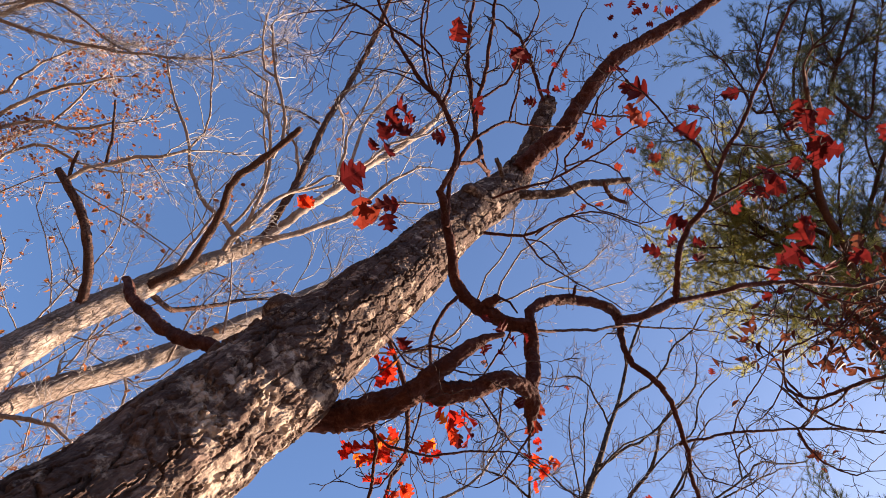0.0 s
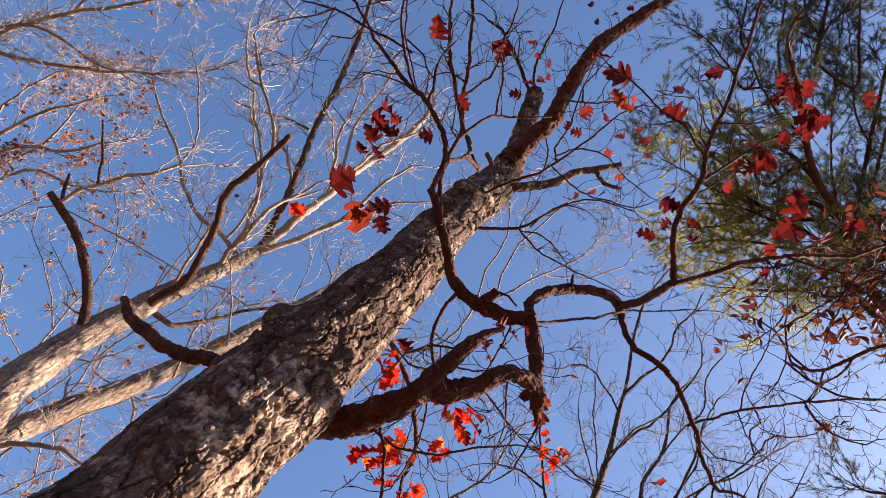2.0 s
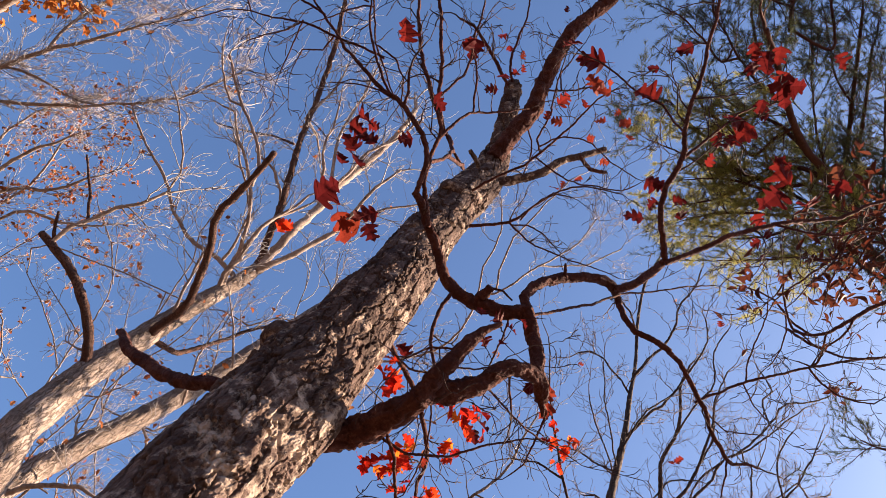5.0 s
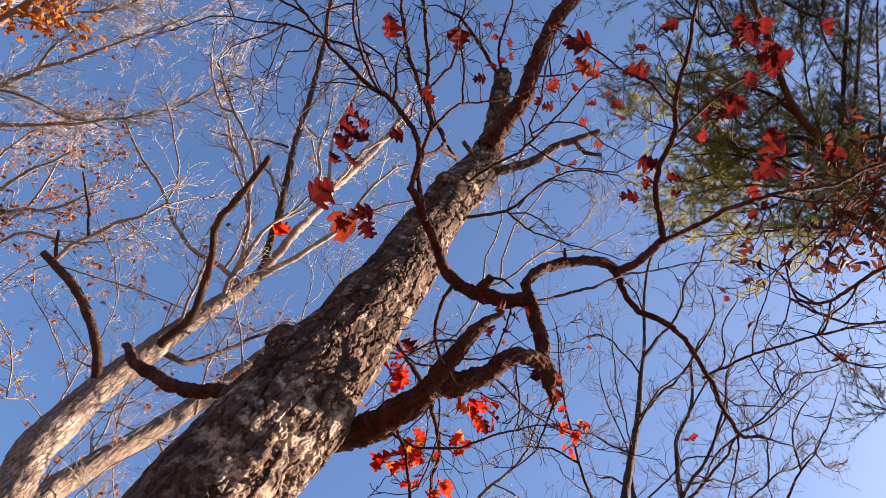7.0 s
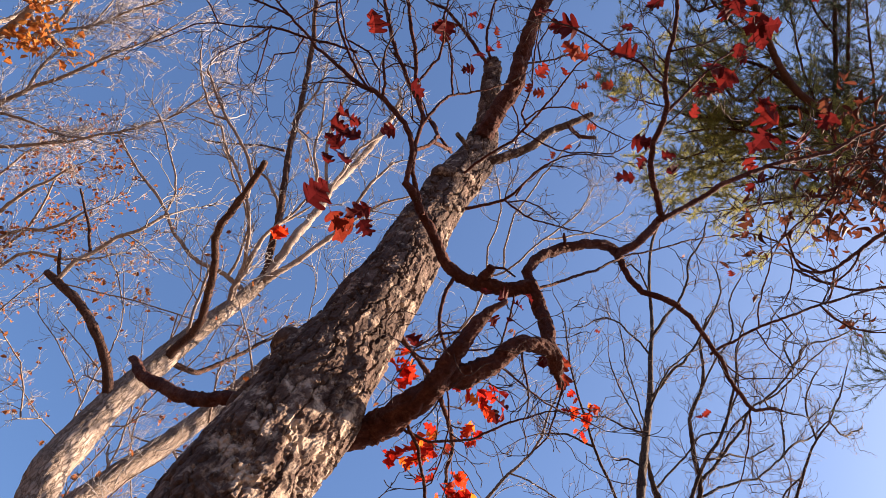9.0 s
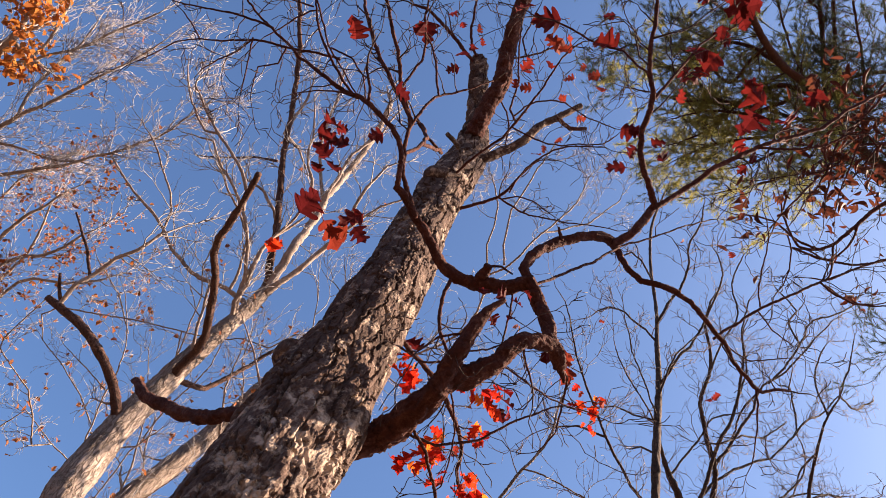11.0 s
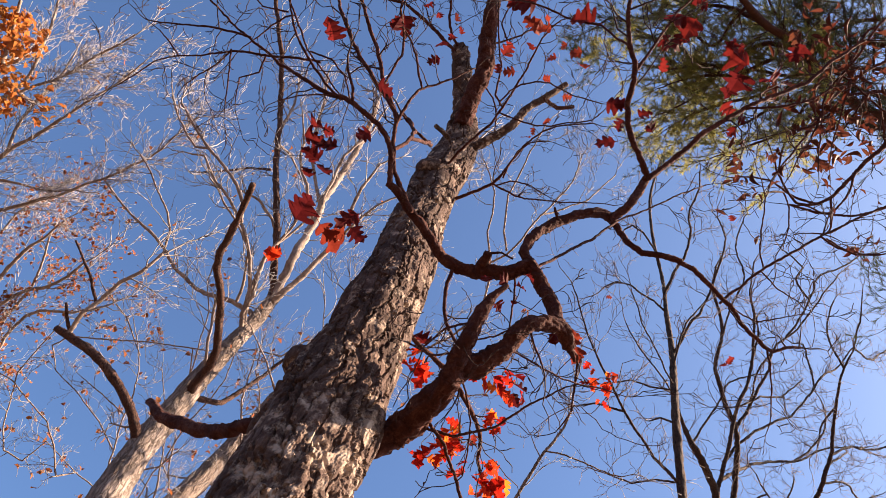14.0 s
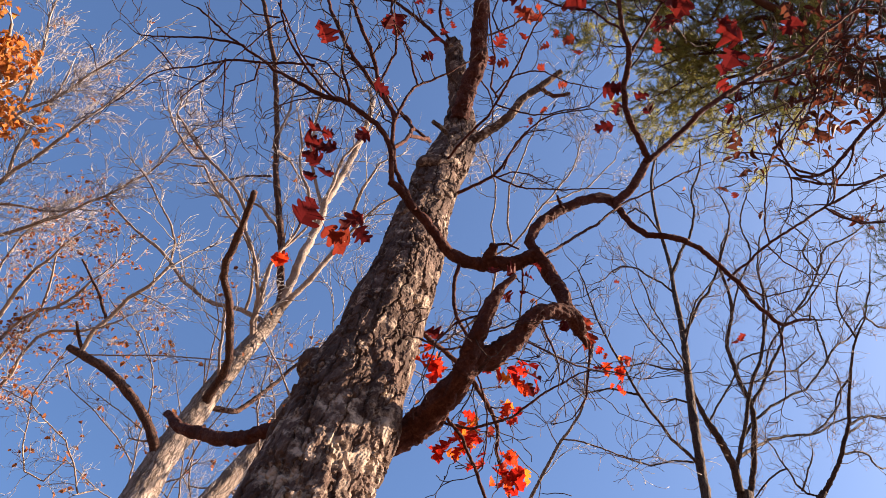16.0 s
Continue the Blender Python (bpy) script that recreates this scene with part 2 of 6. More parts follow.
def knobbly(size, height):
    """Relief of a gnarled limb: swellings, and long flaking scales of two sizes that run with the limb."""
    def relief(p, r, local):
        q = Vector((local[0], local[1], local[2] * 0.36))
        swell = noise.noise(Vector(p) * size) + 0.5 * noise.noise(Vector(p) * size * 2.7 + Vector((9, 2, 4)))
        bent = q + noise.noise_vector(q * size * 2) * (0.3 / size)
        near, middle = noise.voronoi(bent * (size * 3.0))
        small, heart = noise.voronoi(bent * (size * 7.0))
        e = min(1.0, (near[1] - near[0]) / 0.16)
        f = min(1.0, (small[1] - small[0]) / 0.22)
        return r * (height * swell + 0.12 * e + 0.16 * noise.noise(middle[0] * 5.0) + 0.09 * f * e + 0.09 * noise.noise(heart[0] * 3.0) + 0.07 * noise.noise(q * size * 14.0) - 0.16)
    return relief


def furrowed(across, along, height):
    """Relief of plated bark: long flat-topped plates with ragged ends, parted by deep cracks and broken by shallow ones."""
    def step(lo, hi, x):
        x = min(1.0, max(0.0, (x - lo) / (hi - lo)))
        return x * x * (3 - 2 * x)

    def relief(p, r, local):
        q = Vector((p[0], p[1], p[2]))
        bent = q + noise.noise_vector(q * 5.0) * 0.03 + noise.noise_vector(q * 24.0) * 0.012 + noise.noise_vector(q * 75.0) * 0.005
        cell = Vector((bent.x * across, bent.y * across, bent.z * along))
        dist, centre = noise.voronoi(cell)
        plate = step(0.0, 0.11, dist[1] - dist[0])
        near, heart = noise.voronoi(Vector((bent.x * across * 2.4 + 4, bent.y * across * 2.4, bent.z * along * 2.6)))
        scale = step(0.0, 0.14, near[1] - near[0])
        lift = noise.noise(centre[0] * 3.7)
        tilt = (cell.z - centre[0].z) * 0.28 + (cell.x - centre[0].x) * 0.5 * noise.noise(centre[0] * 5.3)
        chip = noise.noise(heart[0] * 4.1)
        flake = 0.5 + 0.5 * noise.noise(Vector((bent.x * across * 1.5, bent.y * across * 1.5, bent.z * along * 1.2 + 7)))
        layer = step(0.46, 0.52, flake) * 0.35 + step(0.60, 0.65, flake) * 0.3
        rough = 0.10 * noise.noise(q * 70.0) + 0.07 * noise.noise(q * 160.0)
        broad = 0.8 * noise.noise(q * 3.2) + 0.5 * noise.noise(Vector((q.x * 9.0, q.y * 9.0, q.z * 5.0)))
        return height * (plate * (0.75 + 0.35 * lift + 0.45 * tilt + layer + scale * (0.2 + 0.22 * chip)) + rough + broad - 0.9)
    return relief


class Twigs:
    """Collects thin twigs of one tree and makes one mesh of them."""

    def __init__(self, seed, up=0.25, wander=0.45, spread=0.9, shrink=0.62, kids=3, sides=3, ahead=0.5, least=0.0009):
        self.rng = random.Random(seed)
        self.up, self.wander, self.spread, self.shrink, self.kids, self.sides = up, wander, spread, shrink, kids, sides
        self.ahead, self.least, self.lines, self.tips, self.nodes = ahead, least, [], [], []

    def unit(self):
        while True:
            v = Vector([self.rng.uniform(-1, 1) for _ in range(3)])
            if 0.05 < v.length < 1:
                return v.normalized()

    def grow(self, p, d, length, r, levels):
        rng = self.rng
        n = 5 if levels else 4
        pts = [(*p, r)]
        nodes = []
        for k in range(n):
            d = (d + self.unit() * self.wander * rng.uniform(0.3, 1.0) + Vector((0, 0, self.up * 0.4))).normalized()
            p = p + d * (length / n) * rng.uniform(0.75, 1.25)
            pts.append((*p, max(r * (1 - 0.75 * (k + 1) / n), self.least)))
            nodes.append((p.copy(), d.copy()))
        self.lines.append(np.array(pts))
        self.tips.append((p.copy(), d.copy()))
        self.nodes += nodes
        if levels:
            for q, e in rng.sample(nodes, min(self.kids, n)):
                side = self.unit()
                side = (side - e * side.dot(e)).normalized()
                self.grow(q, (e + side * self.spread * rng.uniform(0.5, 1.1)).normalized(), length * self.shrink * rng.uniform(0.6, 1.25), r * 0.6, levels - 1)

    def along(self, path, per_metre, length, r, levels, start=0.25, grow_tip=True):
        """Twigs along a limb, from a share of its length onwards, and its own thin end."""
        rng = self.rng
        seg = np.linalg.norm(np.diff(path[:, :3], axis=0), axis=1)
        total = seg.sum()
        along = np.concatenate([[0], np.cumsum(seg)]) / total
        for _ in range(int(total * per_metre * (1 - start) + rng.random())):
            s = rng.uniform(start, 1)
            k = min(int(np.searchsorted(along, s)), len(path) - 1)
            p = Vector(path[k, :3])
            e = Vector(path[k, :3] - path[k - 1, :3]).normalized()
            side = self.unit()
            side = (side - e * side.dot(e)).normalized()
            self.grow(p, (e * self.ahead + side * self.spread).normalized(), length * rng.uniform(0.5, 1.2), min(r, path[k, 3] * 0.6), levels)
        if grow_tip:
            e = Vector(path[-1, :3] - path[-2, :3]).normalized()
            self.grow(Vector(path[-1, :3]), e, length, max(path[-1, 3] * 0.9, 0.001), levels)

    def mesh(self, name, material):
        verts, faces, at = [], [], 0
        for line in self.lines:
            v, f = tube(line, self.sides, None, at)
            verts.append(v)
            faces += f
            at += len(v)
        return mesh_of(name, np.vstack(verts), faces, material)


class Tree:
    """A tree of one trunk, limbs and twigs, all parts of one thing."""

    def __init__(self, name, base, label, category, limb_bark, twigs, spec, group="", limb_sides=10, fine=1.0, kink=0.0):
        self.ob = thing(name, base, label, category, group)
        self.limb_bark, self.twigs, self.spec, self.sides = limb_bark, twigs, spec, limb_sides
        self.paths, self.fine, self.kink = [], fine, kink

    def trunk(self, *points, material=None, step=0.05, sides=24, relief=None):
        path = curve(points, step)
        verts, faces = tube(path, sides, relief or knobbly(3.0, 0.10))
        self.paths.append(path)
        return part("trunk", mesh_of("trunk", verts, faces, material or self.limb_bark), self.ob)

    def limb(self, *points, twiggy=True, material=None):
        path = curve(points, max(0.0055, self.fine * np.mean([p[3] for p in points])))
        if self.kink:
            path = zigzag(path, self.kink)
        mean = np.mean(path[:, 3])
        taper = np.minimum(1, np.arange(len(path)) / 6.0)
        for k, row in enumerate(path):
            bend = noise.noise_vector(Vector(row[:3]) * (0.09 / mean)) * 0.9 + noise.noise_vector(Vector(row[:3]) * (0.3 / mean)) * 0.35
            path[k, :3] += np.array(bend) * min(mean, 0.012) * taper[k]
        sides = int(np.clip(2 * math.pi * mean / 0.0055, self.sides, 44)) if self.fine < 0.5 else self.sides
        verts, faces = tube(path, sides, knobbly(0.5 / max(mean, 0.006), 0.22))
        part("limb", mesh_of("limb", verts, faces, material or self.limb_bark), self.ob)
        self.paths.append(path)
        if twiggy and self.spec:
            self.twigs.along(path, *self.spec)

    def stub(self, *points):
        self.limb(*points, twiggy=False)

    def plated(self, *points):
        self.limb(*points, twiggy=False, material=OAK_BARK)

    def dead(self, *points):
        self.limb(*points, twiggy=False, material=DEAD_BARK)

    def dark(self, *points):
        self.limb(*points, material=DEAD_BARK)

    def finish(self, twig_bark):
        if self.twigs.lines:
            part("crown", self.twigs.mesh("crown", twig_bark), self.ob, kind="stuff")


def oak_leaf(name, material, seed, curl=0.25):
    """A lobed oak leaf, one unit long: three or four pointed lobes a side, creased veins, cupped and wavy, with a stalk."""
    rng = random.Random(seed)
    lobes = 3
    deep, wide = rng.uniform(0.34, 0.60), rng.uniform(0.38, 0.50)
    bend, sway, wave = rng.uniform(0.1, 0.9) * curl * 2.4, rng.uniform(-0.12, 0.12), rng.uniform(0.02, 0.07)
    phase, roll = rng.uniform(0, 6.28), rng.uniform(-0.5, 0.5)

    def outline():
        pts = [(0.0, 0.0), (0.03, 0.06)]
        for i in range(lobes):
            u = (i + 0.62) / (lobes + 0.25)
            w = wide * (0.55 + 0.45 * math.sin(math.pi * min(1.0, 0.18 + 0.85 * u))) * rng.uniform(0.72, 1.18)
            v = min(0.97, u * 0.92 + 0.10 + rng.uniform(-0.035, 0.035))
            pts += [(w * 0.66, v - 0.15), (w * 0.90, v - 0.085), (w, v - 0.025), (w * 0.96, v + 0.02), (w * 0.80, v + 0.035)]
            s = w * (1 - deep) * rng.uniform(0.7, 1.5)
            pts += [(s * 1.12, v + 0.02), (s, v + 0.042)]
        pts += [(wide * 0.24, 0.95), (wide * 0.10, 1.0), (0.0, 1.06)]
        return pts

    verts, faces = [], []
    for side in (-1, 1):
        edge, top = [], -1.0
        for x, y in outline():
            top = max(top + 0.004, y - 0.42 * x)
            edge.append((x, y, min(top, 1.05)))
        first = len(verts)
        for x, y, m in edge:
            for f in (0.0, 0.5, 1.0):
                px, py = x * f, m + (y - m) * f
                z = abs(px) * curl * 1.3 - bend * (py - 0.25) ** 2 + roll * side * px * py + wave * math.sin(py * 17 + phase + side) * f + rng.uniform(-0.008, 0.008) * (f > 0)
                verts.append((side * px + sway * py * py, py, z))
        for i in range(len(edge) - 1):
            for c in range(2):
                a = first + i * 3 + c
                faces.append((a, a + 1, a + 4, a + 3) if side > 0 else (a, a + 3, a + 4, a + 1))
    stalk, sf = tube(np.array([(0.02, -0.24, 0.03, 0.011), (0, -0.12, 0.0, 0.010), (0, 0.02, -bend * 0.05, 0.011)]), 3, None, len(verts))
    return mesh_of(name, np.vstack([np.array(verts), stalk]), faces + sf, material)


def oval_leaf(name, material, seed):
    """A dry narrow leaf, one unit long: rolled along its midrib, with a bent tip and a wavy edge."""
    rng = random.Random(seed)
    verts, faces = [], []
    rows = [(0.0, 0.012), (0.12, 0.09), (0.28, 0.17), (0.45, 0.20), (0.62, 0.19), (0.78, 0.13), (0.9, 0.06), (1.0, 0.0)]
    bend, roll, side = rng.uniform(0.1, 0.8), rng.uniform(0.3, 1.3), rng.uniform(-0.25, 0.25)
    for y, w in rows:
        for s in (-1, -0.5, 0, 0.5, 1):
            lift = roll * (s * s) * w + rng.uniform(-0.02, 0.02)
            verts.append((s * w * (1 - 0.3 * roll * abs(s)) + side * y * y, y, lift - bend * (y - 0.2) ** 2))
    for i in range(len(rows) - 1):
        for c in range(4):
            a = i * 5 + c
            faces.append((a, a + 1, a + 6, a + 5))
    return mesh_of(name, verts, faces, material)


leaf_rng = random.Random(41)


def hang_leaf(tree, me, p, size, droop=0.9):
    """One leaf on a tree: blade near level or hanging, turned any way."""
    ob = new("leaf", me)
    ob.parent = tree.ob
    turn = Euler((leaf_rng.gauss(-0.35, 0.45) * droop, leaf_rng.gauss(0, 0.45) * droop, leaf_rng.uniform(0, 2 * math.pi)))
    m = Matrix.LocRotScale(Vector(p) - tree.ob.location, turn, Vector((size, size, size)))
    ob.matrix_local = m @ Matrix.Translation((0, -0.45, 0))
    return ob


def leaf_setter(tree, shapes, pairs=0.0, scale=1.0):
    def place(*spots):
        for x, y, z, size in spots:
            hang_leaf(tree, leaf_rng.choice(shapes), (x, y, z), size * scale * leaf_rng.uniform(1.0, 1.2))
            if leaf_rng.random() < pairs:
                beside = [c + leaf_rng.gauss(0, 0.03) for c in (x, y, z)]
                hang_leaf(tree, leaf_rng.choice(shapes), beside, size * leaf_rng.uniform(0.7, 1.0))
    return place


# ---- ground ----
def ground():
    verts, faces = [], []
    xs = [-900, -300, -100] + [x * 2.0 for x in range(-20, 21)] + [100, 300, 900]
    n = len(xs)
    for y in xs:
        for x in xs:
            near = max(abs(x), abs(y)) < 39
            verts.append((x, y, 0.06 * noise.noise(Vector((x * 0.35, y * 0.35, 0))) if near else 0.0))
    for j in range(n - 1):
        for i in range(n - 1):
            a = j * n + i
            faces.append((a, a + 1, a + n + 1, a + n))
    return tagged(new("ground", mesh_of("ground", verts, faces, LITTER)), "forest floor covered in brown fallen leaves", "ground", kind="structure")


ground()

# ---- the near oak ----
oak = Tree("oak_tree", (-0.09, 1.86, 0), "rough-barked oak with a broken top and last red leaves", "tree", LIMB_BARK, Twigs(3, 0.1, 0.75, 0.9, 0.6, 2, 4, 0.5, 0.0016), (7.5, 0.23, 0.0042, 2, 0.2), "", 10, 0.16, 0.009)
plates = furrowed(18.0, 3.3, 0.0135)

swellings = (((0.09, 1.78, 3.38), 0.11, 0.02), ((-0.30, 1.86, 3.26), 0.06, 0.012))


def oak_relief(p, r, local):
    """Plated bark, with old knots and the flares under the limbs."""
    h = plates(p, r, local)
    for (x, y, z), wide, high in swellings:
        d2 = ((p[0] - x) ** 2 + (p[1] - y) ** 2 + (p[2] - z) ** 2) / wide ** 2
        if d2 < 6:
            h += high * math.exp(-d2 * 1.3)
    return h


def oak_trunk(*points):
    path = curve(points, 0.0052)
    low = path[:, 2] < 2.2
    keep = np.concatenate([np.nonzero(low)[0][::10], np.nonzero(~low)[0]])
    verts, faces = tube(path[keep], 290, oak_relief)
    oak.paths.append(path)
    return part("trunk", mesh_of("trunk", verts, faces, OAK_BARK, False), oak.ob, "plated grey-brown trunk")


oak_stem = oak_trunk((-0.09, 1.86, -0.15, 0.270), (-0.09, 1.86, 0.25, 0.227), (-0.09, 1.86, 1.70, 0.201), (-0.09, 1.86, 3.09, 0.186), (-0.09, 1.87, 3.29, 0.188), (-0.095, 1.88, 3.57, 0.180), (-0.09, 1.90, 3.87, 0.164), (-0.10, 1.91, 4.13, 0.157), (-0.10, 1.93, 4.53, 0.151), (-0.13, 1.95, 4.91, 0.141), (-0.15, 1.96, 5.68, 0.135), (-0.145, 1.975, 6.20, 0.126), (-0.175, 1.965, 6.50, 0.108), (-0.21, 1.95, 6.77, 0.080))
oak_trunk((-0.20, 1.86, 6.47, 0.0662), (-0.28, 1.81, 6.76, 0.0671), (-0.37, 1.74, 7.04, 0.0671), (-0.47, 1.68, 7.32, 0.0645))


def oak_knob(*points):
    """The healed stub of a shed limb, on the trunk."""
    path = curve(points, 0.006)
    path[-5:, 3] *= np.array((0.97, 0.9, 0.75, 0.5, 0.12))
    verts, faces = tube(path, 64, furrowed(30.0, 14.0, 0.006))
    ob = new("knot", mesh_of("knot", verts, faces, OAK_BARK))
    ob.parent = oak_stem
    ob.location = (0, 0, 0)


oak_knob((-0.20, 1.99, 3.76, 0.078), (-0.27, 2.018, 3.775, 0.073), (-0.338, 2.043, 3.80, 0.060))
oak_knob((-0.17, 1.86, 5.53, 0.072), (-0.25, 1.87, 5.52, 0.060), (-0.30, 1.87, 5.52, 0.040))
oak.stub((0.01, 1.91, 3.38, 0.061), (0.16, 1.84, 3.46, 0.053), (0.20, 1.68, 3.48, 0.047), (0.23, 1.54, 3.49, 0.040))
oak.stub((0.22, 1.56, 3.48, 0.035), (0.23, 1.49, 3.53, 0.033), (0.23, 1.43, 3.58, 0.027), (0.24, 1.38, 3.63, 0.021), (0.25, 1.34, 3.69, 0.0159), (0.28, 1.30, 3.75, 0.0089))
oak.stub((0.22, 1.56, 3.48, 0.037), (0.26, 1.52, 3.54, 0.038), (0.32, 1.49, 3.59, 0.037), (0.36, 1.45, 3.63, 0.033), (0.39, 1.40, 3.69, 0.030), (0.43, 1.38, 3.74, 0.027), (0.49, 1.38, 3.78, 0.028), (0.54, 1.40, 3.80, 0.028), (0.58, 1.45, 3.81, 0.026))
oak.stub((0.55, 1.42, 3.82, 0.0169), (0.59, 1.46, 3.80, 0.0129), (0.63, 1.49, 3.78, 0.0050))
oak.stub((0.52, 1.40, 3.81, 0.0247), (0.48, 1.39, 3.90, 0.0255), (0.43, 1.39, 3.99, 0.0272), (0.38, 1.37, 4.03, 0.0272), (0.35, 1.36, 4.06, 0.0255))
oak.stub((0.36, 1.37, 4.06, 0.0289), (0.29, 1.41, 4.04, 0.0281), (0.21, 1.46, 4.03, 0.0272), (0.13, 1.48, 4.02, 0.0247), (0.03, 1.47, 4.04, 0.0213), (-0.05, 1.43, 4.08, 0.0179), (-0.13, 1.40, 4.11, 0.0179), (-0.20, 1.36, 4.13, 0.0161), (-0.26, 1.35, 4.15, 0.0141))
oak.stub((-0.30, 1.27, 4.29, 0.0079), (-0.28, 1.30, 4.54, 0.0085), (-0.32, 1.37, 4.82, 0.0087), (-0.43, 1.47, 5.15, 0.0084))
oak.stub((-0.28, 1.30, 4.52, 0.0084), (-0.24, 1.39, 4.77, 0.0084), (-0.23, 1.50, 5.01, 0.0082))
oak.stub((0.36, 1.36, 4.06, 0.0179), (0.32, 1.35, 4.13, 0.0195), (0.33, 1.33, 4.21, 0.0204), (0.38, 1.30, 4.29, 0.0204), (0.45, 1.28, 4.38, 0.0204), (0.53, 1.25, 4.48, 0.0204), (0.59, 1.26, 4.55, 0.0213), (0.66, 1.29, 4.62, 0.0221))
oak.stub((0.65, 1.29, 4.62, 0.0187), (0.64, 1.19, 4.48, 0.0170), (0.63, 1.06, 4.35, 0.0165), (0.60, 0.96, 4.18, 0.0149), (0.57, 0.85, 4.03, 0.0134))
oak.stub((0.66, 1.30, 4.61, 0.0147), (0.72, 1.30, 4.49, 0.0133), (0.80, 1.28, 4.42, 0.0127), (0.90, 1.25, 4.41, 0.0129), (0.95, 1.25, 4.42, 0.0139))
oak.plated((-0.12, 1.94, 6.09, 0.032), (0.02, 1.82, 6.22, 0.030), (0.13, 1.69, 6.37, 0.027), (0.17, 1.61, 6.49, 0.025), (0.26, 1.52, 6.63, 0.022), (0.34, 1.44, 6.77, 0.0171))
oak.stub((0.23, 1.54, 6.59, 0.0157), (0.34, 1.56, 6.60, 0.0142), (0.41, 1.56, 6.62, 0.0128), (0.44, 1.53, 6.66, 0.0113))
oak.plated((-0.15, 1.97, 6.05, 0.0191), (-0.25, 1.85, 6.05, 0.0163), (-0.33, 1.81, 6.02, 0.0135))
oak.stub((-0.09, 1.87, 3.35, 0.0263), (-0.34, 2.02, 3.36, 0.0250), (-0.43, 2.13, 3.40, 0.0246), (-0.52, 2.22, 3.45, 0.0250), (-0.60, 2.29, 3.51, 0.0249), (-0.69, 2.36, 3.56, 0.0230), (-0.75, 2.42, 3.63, 0.0201), (-0.80, 2.47, 3.70, 0.0169))
oak.stub((0.19, 1.47, 4.02, 0.0247), (0.20, 1.42, 4.04, 0.0238), (0.20, 1.38, 4.05, 0.0138))
oak.stub((0.20, 1.39, 4.05, 0.0056), (0.25, 1.36, 4.06, 0.0044), (0.29, 1.37, 4.06, 0.0031))
oak.stub((0.43, 1.29, 4.35, 0.0093), (0.37, 1.23, 4.32, 0.0046))
oak.limb((-0.13, 1.38, 4.08, 0.0105), (-0.20, 1.35, 4.15, 0.0100), (-0.26, 1.31, 4.21, 0.0095), (-0.32, 1.22, 4.30, 0.0089), (-0.34, 1.17, 4.38, 0.0088), (-0.41, 1.14, 4.44, 0.0085), (-0.50, 1.07, 4.53, 0.0082), (-0.60, 0.98, 4.63, 0.0081), (-0.71, 0.90, 4.73, 0.0078), (-0.82, 0.82, 4.82, 0.0076))
oak.limb((-0.25, 1.35, 4.15, 0.0114), (-0.30, 1.26, 4.23, 0.0111), (-0.36, 1.22, 4.29, 0.0107), (-0.46, 1.20, 4.33, 0.0106), (-0.55, 1.20, 4.37, 0.0107), (-0.61, 1.21, 4.40, 0.0108), (-0.73, 1.22, 4.43, 0.0090), (-0.86, 1.22, 4.48, 0.0071), (-1.00, 1.20, 4.53, 0.0057), (-1.16, 1.18, 4.59, 0.0048), (-1.33, 1.14, 4.65, 0.0038))
oak.limb((-0.61, 1.21, 4.40, 0.0060), (-0.68, 1.19, 4.43, 0.0058), (-0.77, 1.15, 4.47, 0.0056), (-0.85, 1.11, 4.52, 0.0051), (-0.92, 1.05, 4.57, 0.0044), (-0.99, 0.97, 4.64, 0.0037))
oak.limb((0.57, 0.85, 4.02, 0.0103), (0.62, 0.79, 4.10, 0.0097), (0.69, 0.69, 4.19, 0.0090), (0.79, 0.58, 4.30, 0.0084), (0.87, 0.52, 4.39, 0.0077), (0.97, 0.45, 4.47, 0.0071), (1.05, 0.36, 4.57, 0.0061), (1.16, 0.24, 4.69, 0.0052))
oak.limb((0.79, 0.58, 4.31, 0.0047), (0.88, 0.53, 4.31, 0.0042), (0.97, 0.48, 4.33, 0.0036), (1.04, 0.39, 4.36, 0.0031))
oak.limb((0.57, 0.85, 4.03, 0.0111), (0.49, 0.78, 4.07, 0.0108), (0.43, 0.73, 4.11, 0.0105), (0.40, 0.65, 4.16, 0.0102), (0.38, 0.58, 4.20, 0.0096), (0.33, 0.53, 4.24, 0.0087), (0.30, 0.47, 4.31, 0.0078), (0.24, 0.35, 4.41, 0.0071), (0.19, 0.27, 4.49, 0.0065), (0.14, 0.18, 4.58, 0.0060), (0.04, 0.02, 4.70, 0.0054))
oak.limb((0.38, 0.60, 4.20, 0.0061), (0.41, 0.52, 4.29, 0.0052), (0.43, 0.45, 4.37, 0.0042), (0.46, 0.37, 4.46, 0.0035), (0.53, 0.30, 4.54, 0.0027))
oak.limb((0.33, 0.53, 4.26, 0.0046), (0.28, 0.53, 4.31, 0.0044), (0.22, 0.53, 4.36, 0.0041), (0.11, 0.56, 4.40, 0.0039), (-0.01, 0.57, 4.45, 0.0036), (-0.12, 0.60, 4.49, 0.0033))
oak.limb((0.94, 1.25, 4.41, 0.0109), (1.02, 1.26, 4.42, 0.0105), (1.11, 1.30, 4.41, 0.0101), (1.18, 1.33, 4.40, 0.0096), (1.29, 1.38, 4.39, 0.0092), (1.42, 1.43, 4.39, 0.0088), (1.48, 1.45, 4.41, 0.0078), (1.54, 1.43, 4.45, 0.0065), (1.61, 1.42, 4.49, 0.0051))
